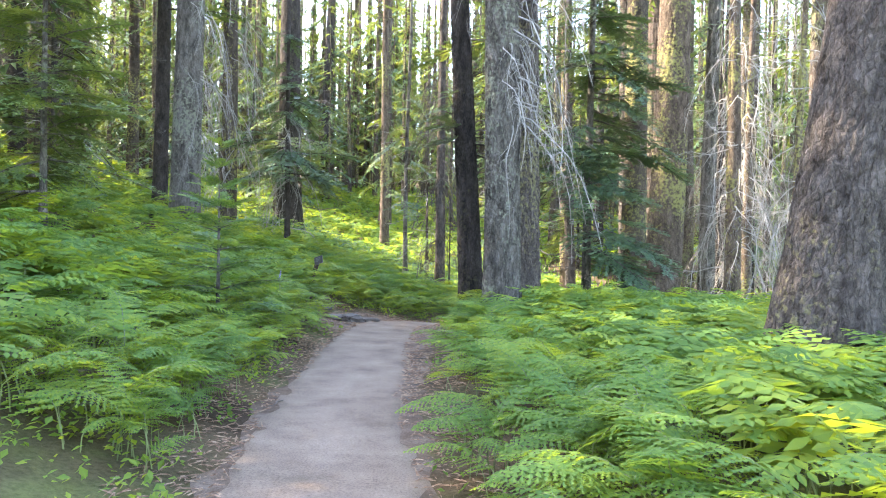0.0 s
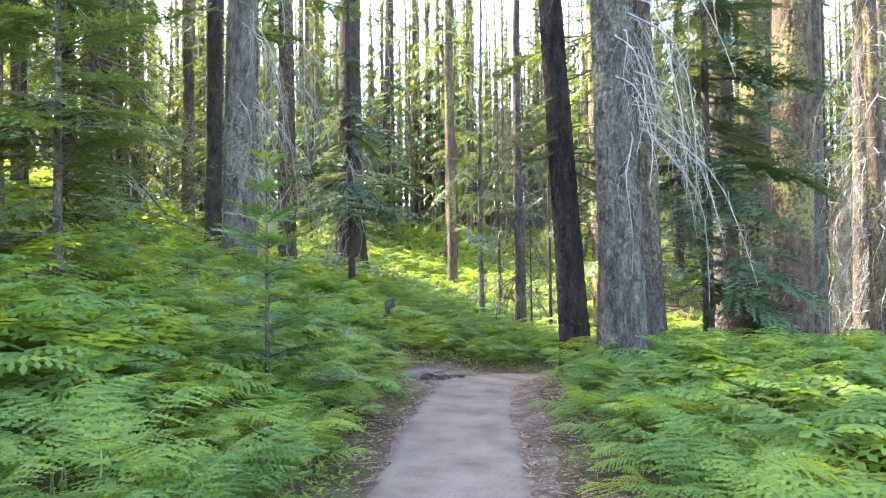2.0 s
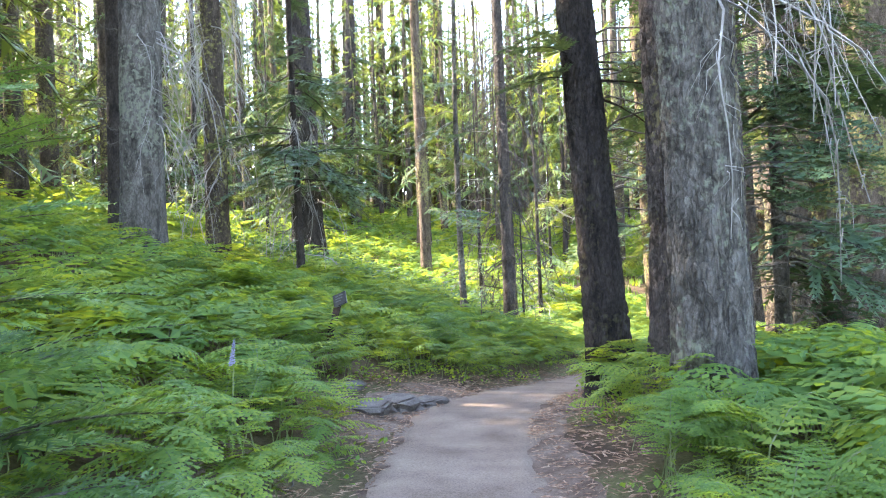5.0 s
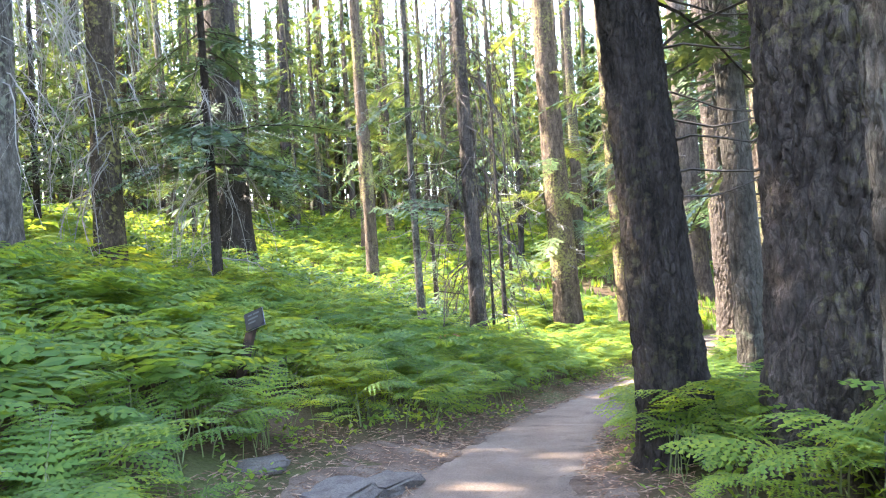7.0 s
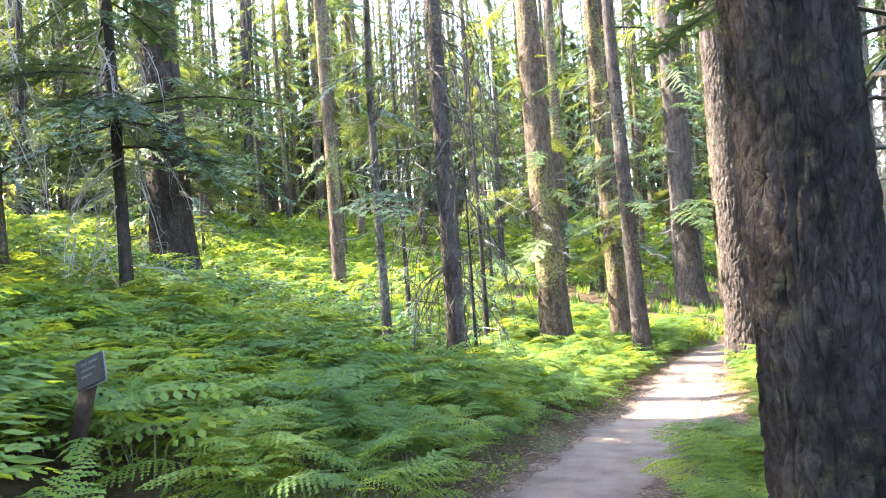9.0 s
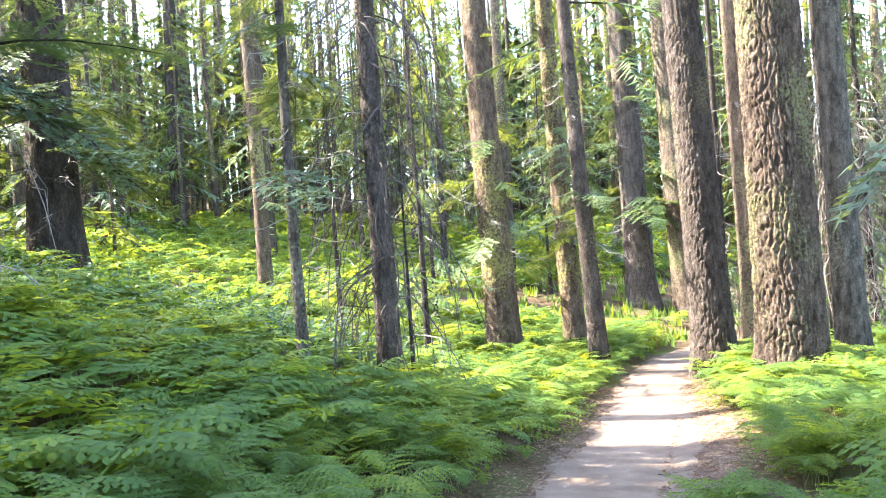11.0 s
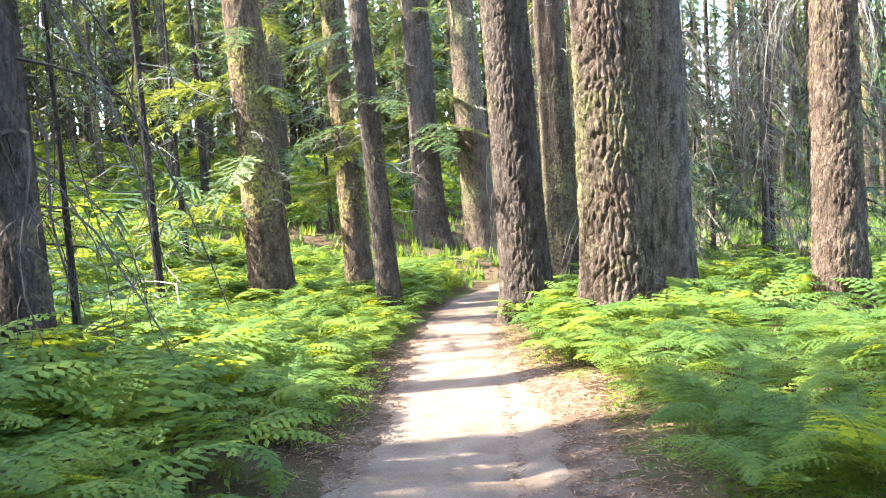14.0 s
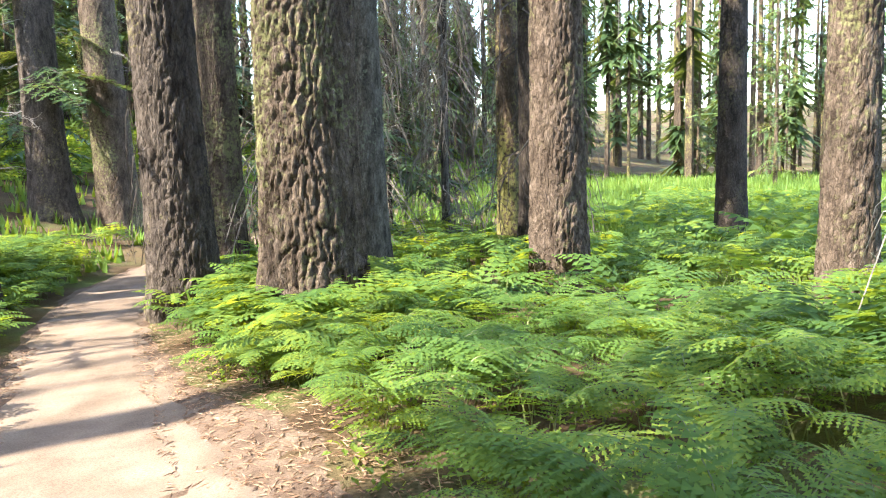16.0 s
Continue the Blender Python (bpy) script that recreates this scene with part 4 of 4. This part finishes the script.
def tufts(name, label, category, mat, x, y, height, width, blades, rng):
    hp = Heap()
    z = lie(x, y)
    for xi, yi, zi in zip(x, y, z):
        n = blades
        az = rng.uniform(0, 6.28, n)
        h = height * rng.uniform(0.6, 1.3, n)
        o = rng.normal(0, 0.12, (n, 2))
        lean = rng.uniform(0.1, 0.5, n) * h
        base = np.stack([xi + o[:, 0], yi + o[:, 1], np.full(n, zi - 0.03)], 1)
        sidev = np.stack([-np.sin(az), np.cos(az), np.zeros(n)], 1) * width
        tip = base + np.stack([np.cos(az) * lean, np.sin(az) * lean, h], 1)
        hp.add(np.stack([base - sidev, base + sidev, tip], 1).reshape(-1, 3), np.arange(3 * n).reshape(-1, 3), 0)
    return tagged(new(name, hp.mesh(name, [mat])), label, category, "", "stuff")


gr = np.random.default_rng(41)
x, y = gr.uniform(11, 46, 5200), gr.uniform(17, 52, 5200)
keep = (y < 26 + (x - 11) * 0.95)
tufts("meadow_grass", "bright green grass of a small sunny meadow", "grass", M_GRASS, x[keep], y[keep], 0.5, 0.03, 7, gr)
x, y = gr.uniform(-28, 62, 11000), gr.uniform(26, 78, 11000)
s, near = side(x, y)
keep = (np.abs(s) > 1.2)
tufts("undergrowth", "low green plants on the sunny slope", "plants", M_GRASS, x[keep], y[keep], 0.4, 0.07, 5, gr)


def litter(rng):
    """Fallen needles, bark flakes and twigs on the bare strips."""
    hp = Heap()
    x, y = rng.uniform(-3.2, 6.5, 90000), rng.uniform(2, 30, 90000)
    s, near = side(x, y)
    lo, hi = np.array([-verge_left(v) - 0.3 for v in near]), np.array([verge_right(v) + 0.3 for v in near])
    edge = np.abs(s) > 0.5 + 0.12 * waves(x * 3, y * 3, 4.0)
    keep = (s > lo) & (s < hi) & (edge | (rng.random(len(x)) < 0.03))
    x, y, s = x[keep], y[keep], s[keep]
    z = lie(x, y) + np.where(np.abs(s) < 0.62, 0.035, 0.016)
    n = len(x)
    az, ln, w = rng.uniform(0, 6.28, n), rng.uniform(0.012, 0.06, n), rng.uniform(0.0012, 0.011, n)
    d = np.stack([np.cos(az), np.sin(az), rng.normal(0, 0.12, n)], 1) * ln[:, None]
    e = np.stack([-np.sin(az), np.cos(az), np.zeros(n)], 1) * w[:, None]
    p = np.stack([x, y, z + 0.004], 1)
    up = np.array([0, 0, 0.006])
    v = np.stack([p - d - e, p - d + e, p + d, p + up], 1).reshape(-1, 3)
    b = np.arange(n)[:, None] * 4
    hp.add(v, np.concatenate([b + [0, 1, 3], b + [1, 2, 3], b + [2, 0, 3]]), 0)
    tagged(new("fallen_needles", hp.mesh("fallen_needles", [M_NEEDLE])), "dry brown needles and bark flakes on the soil", "litter", "", "stuff")


litter(np.random.default_rng(51))


def small_plants(rng):
    """Low leafy plants along the trail's rim and in the gaps between ferns."""
    hp = Heap()
    x, y = rng.uniform(-5, 8, 9000), rng.uniform(1.5, 30, 9000)
    s, near = side(x, y)
    need = np.where(s > 0, [verge_right(v) for v in near], [verge_left(v) for v in near])
    keep = (np.abs(s) > need - 0.06) & (np.abs(s) < need + 1.6) & (waves(x * 2, y * 2, 1.0) > -0.1)
    leaf = np.array([[0, 0, 0], [0.5, 0.3, 0.08], [1, 0, 0], [0.5, -0.3, 0.08]])
    for xi, yi, zi in zip(x[keep], y[keep], lie(x[keep], y[keep])):
        for _ in range(9):
            r = rot(rng.uniform(0, 6.28), rng.uniform(-0.2, 0.9), rng.normal(0, 0.3)) * rng.uniform(0.03, 0.075)
            c = np.array([xi, yi, zi + rng.uniform(0.01, 0.16)]) + np.append(rng.normal(0, 0.05, 2), 0)
            hp.add(leaf @ r.T + c, np.array([[0, 1, 2], [0, 2, 3]]), 0)
    tagged(new("small_plants", hp.mesh("small_plants", [M_FERN])), "small leafy green plants edging the trail", "plants", "", "stuff")


small_plants(np.random.default_rng(57))


def shrubs(rng):
    hp = Heap()
    n = 0
    while n < 330:
        x, y = rng.uniform(-7.5, 1.2), rng.uniform(24.2, 31)
        s, near = side([x], [y])
        if s[0] > -3.0:
            continue
        n += 1
        z = ground_z(x, y)
        for _ in range(40):
            c = np.array([x, y, z]) + rng.normal(0, 1, 3) * np.array([0.32, 0.32, 0.14]) + np.array([0, 0, 0.3])
            az = rng.uniform(0, 6.28)
            r = rot(az, rng.normal(0, 0.4), rng.normal(0, 0.4)) * rng.uniform(0.06, 0.12)
            hp.add(np.array([[0, 0, 0], [0.5, 0.35, 0.05], [1, 0, 0], [0.5, -0.35, 0.05]]) @ r.T + c, np.array([[0, 1, 2], [0, 2, 3]]), 0)
    tagged(new("shrubs", hp.mesh("shrubs", [M_SHRUB])), "low dark green leafy shrubs on the slope", "shrub", "", "stuff")


shrubs(np.random.default_rng(61))


# ---- small things beside the trail ----
def rough_block(size, rng, cuts=2, jag=0.3):
    bm = bmesh.new()
    bmesh.ops.create_cube(bm, size=1.0)
    bmesh.ops.bevel(bm, geom=bm.edges[:], offset=0.1, segments=2, affect="EDGES")
    bmesh.ops.subdivide_edges(bm, edges=bm.edges[:], cuts=cuts, use_grid_fill=True)
    off = rng.uniform(0, 9)
    for v in bm.verts:
        k = noise.noise(v.co * 2.6 + Vector((off, off, off))) * jag + noise.noise(v.co * 8 + Vector((off, 0, 0))) * jag * 0.3
        v.co = v.co * (1 + k)
        v.co.x, v.co.y, v.co.z = v.co.x * size[0], v.co.y * size[1], v.co.z * size[2]
    return bm


def stone(x, y, size, turn, rng):
    bm = rough_block(size, rng)
    me = bpy.data.meshes.new("edging_stone")
    bm.to_mesh(me)
    bm.free()
    me.materials.append(M_STONE)
    ob = tagged(new("edging_stone", me), "flat grey granite stone edging the trail", "stone", "stones at the bend")
    ob.matrix_world = pose(x, y, ground_z(x, y) + size[2] * 0.12, 0, 0, turn)


sr = np.random.default_rng(71)
for x, y, sx, sy, sz, turn in ((-1.74, 14.25, 0.50, 0.40, 0.15, 62), (-1.90, 13.72, 0.42, 0.34, 0.13, 85), (-1.48, 14.75, 0.40, 0.3, 0.12, 55), (-2.25, 14.5, 0.34, 0.24, 0.08, 20)):
    stone(x, y, (sx, sy, sz), turn, sr)


def box(w, d, h, bevel=0.004):
    bm = bmesh.new()
    bmesh.ops.create_cube(bm, size=1.0)
    bmesh.ops.scale(bm, vec=(w, d, h), verts=bm.verts)
    bmesh.ops.bevel(bm, geom=bm.edges[:], offset=bevel, segments=2, affect="EDGES")
    return bm


def trail_sign(x, y):
    sign = tagged(new("trail_sign"), "small dark brown trail sign on a leaning post in ferns", "sign")
    sign.matrix_world = pose(x, y, ground_z(x, y) - 0.10, 0, 20, -30)
    post = part("post", box(0.085, 0.045, 0.95), M_POST, sign, "weathered brown wooden post")
    post.location = (0, 0, 0.30)
    board = part("board", box(0.215, 0.02, 0.155, 0.006), M_SIGN, sign, "dark board with lettering and a pale rim for its lit edge")
    board.matrix_local = pose(0.035, -0.036, 0.74, -10, -38, 0)
    # Pale rim colour stands in for light on the board's thickness.
    rim = part("rim", box(0.221, 0.006, 0.161, 0.002), M_EDGE, board, "pale rim standing in for the board's lit edge")
    rim.location = (0, 0.010, 0)
    for bx, bz, w in ((-0.03, 0.045, 0.05), (0.045, 0.045, 0.07), (0.0, 0.012, 0.12), (-0.02, -0.02, 0.09)):
        bar = part("lettering", box(w, 0.002, 0.013, 0.0005), M_LETTER, board)
        bar.location = (bx, -0.0115, bz)


trail_sign(-2.88, 16.6)


def lupine(x, y):
    rng = np.random.default_rng(3)
    thing = tagged(new("lupine"), "pale purple lupine flower among the ferns", "flower")
    thing.location = (x, y, ground_z(x, y))
    v, f = stick([(0, 0, -0.02), (0.02, 0, 0.4), (0.04, 0.01, 0.78)], [0.005, 0.004, 0.002], 5)
    part_mesh("stem", mesh_of("stem", v, f, [M_STALK]), thing)
    hp = Heap()
    petal = np.array([[0, 0, 0], [0.6, 0.4, 0.25], [1.0, 0, 0.1], [0.6, -0.4, 0.25], [0.6, 0, 0.55]])
    tri = np.array([[0, 1, 4], [0, 4, 3], [1, 2, 4], [2, 3, 4], [0, 3, 1], [1, 3, 2]])
    for i in range(64):
        h = 0.62 + 0.15 * i / 64
        hp.add(petal @ (rot(i * 2.4, rng.normal(0.25, 0.2)) * 0.022 * (1.2 - 0.7 * i / 64)).T + np.array([0.022 + 0.02 * i / 64, 0.005, h]), tri, 0)
    tagged(part_mesh("blossoms", hp.mesh("blossoms", [M_LUPINE]), thing, "pale purple blossoms"), kind="stuff")


lupine(-2.3, 11.0)


def log(name, label, x, y, length, radius, turn, tilt, mat, lift):
    zs = np.linspace(-length / 2, length / 2, 18)
    th = np.arange(20) * 2 * math.pi / 20
    T, Z = np.meshgrid(th, zs)
    r = radius * (1 + 0.18 * np.sin(3 * T + Z * 5) + 0.1 * np.sin(7 * T + Z * 11))
    r[0], r[-1] = r[0] * 0.0, r[-1] * 0.0
    Z = Z + 0.05 * np.sin(T * 4) * (np.abs(Z) > length / 2 - 0.08)
    v = np.stack([Z, r * np.cos(T), r * np.sin(T)], -1).reshape(-1, 3)
    i, j = np.meshgrid(np.arange(20), np.arange(17))
    k = (i + 1) % 20
    a, b, c, d = (j * 20 + i).ravel(), (j * 20 + k).ravel(), ((j + 1) * 20 + k).ravel(), ((j + 1) * 20 + i).ravel()
    ob = tagged(new(name, mesh_of(name, v, np.concatenate([np.stack([a, b, c], 1), np.stack([a, c, d], 1)]), [mat], None, True)), label, "log")
    ob.matrix_world = pose(x, y, ground_z(x, y) + lift, 0, tilt, turn)


log("rotten_log", "crumbling orange-brown rotten wood on the ground", -0.9, 23.45, 0.55, 0.09, 20, 3, M_ROT, 0.2)
log("rotten_log", "splintered orange-brown wood in the ferns", -0.72, 23.2, 0.4, 0.06, -15, -4, M_ROT, 0.24)
log("fallen_log", "short brown log lying behind a big trunk", 8.15, 30.2, 1.3, 0.13, 25, 4, M_BARK_RED, 0.35)
log("fallen_log", "weathered grey log on the slope", -5.5, 32.0, 3.2, 0.16, 12, -3, M_BARK_GREY, 0.2)
log("fallen_log", "weathered grey log on the slope", -3.4, 31.2, 2.2, 0.11, -18, 2, M_BARK_GREY, 0.15)


def twigs(rng):
    for _ in range(60):
        y = rng.uniform(3.5, 28)
        i = int(np.abs(LINE[:, 1] - y).argmin())
        sd = rng.choice((-1, 1))
        off = sd * (rng.uniform(0.45, 1.1) if rng.random() < 0.85 else rng.uniform(0, 0.4))
        x, yy = LINE[i, 0] + TANG[i, 1] * off, LINE[i, 1] - TANG[i, 0] * off
        ln, az = rng.uniform(0.06, 0.28), rng.uniform(0, 6.28)
        t = np.linspace(-0.5, 0.5, 5)[:, None]
        p = np.array([0, 0, 0.003]) + t * ln * np.array([math.cos(az), math.sin(az), 0]) + 0.06 * ln * np.sin(t * 9) * np.array([-math.sin(az), math.cos(az), 0])
        v, f = stick(p, np.array([0.004, 0.005, 0.005, 0.004, 0.002]), 4)
        ob = tagged(new("twig", mesh_of("twig", v, f, [M_TWIG_DARK])), "small dark fallen twig on the trail", "twig", "twigs on the trail")
        ob.location = (x, yy, ground_z(x, yy) + (0.034 if abs(off) < 0.6 else 0.016))


twigs(np.random.default_rng(81))
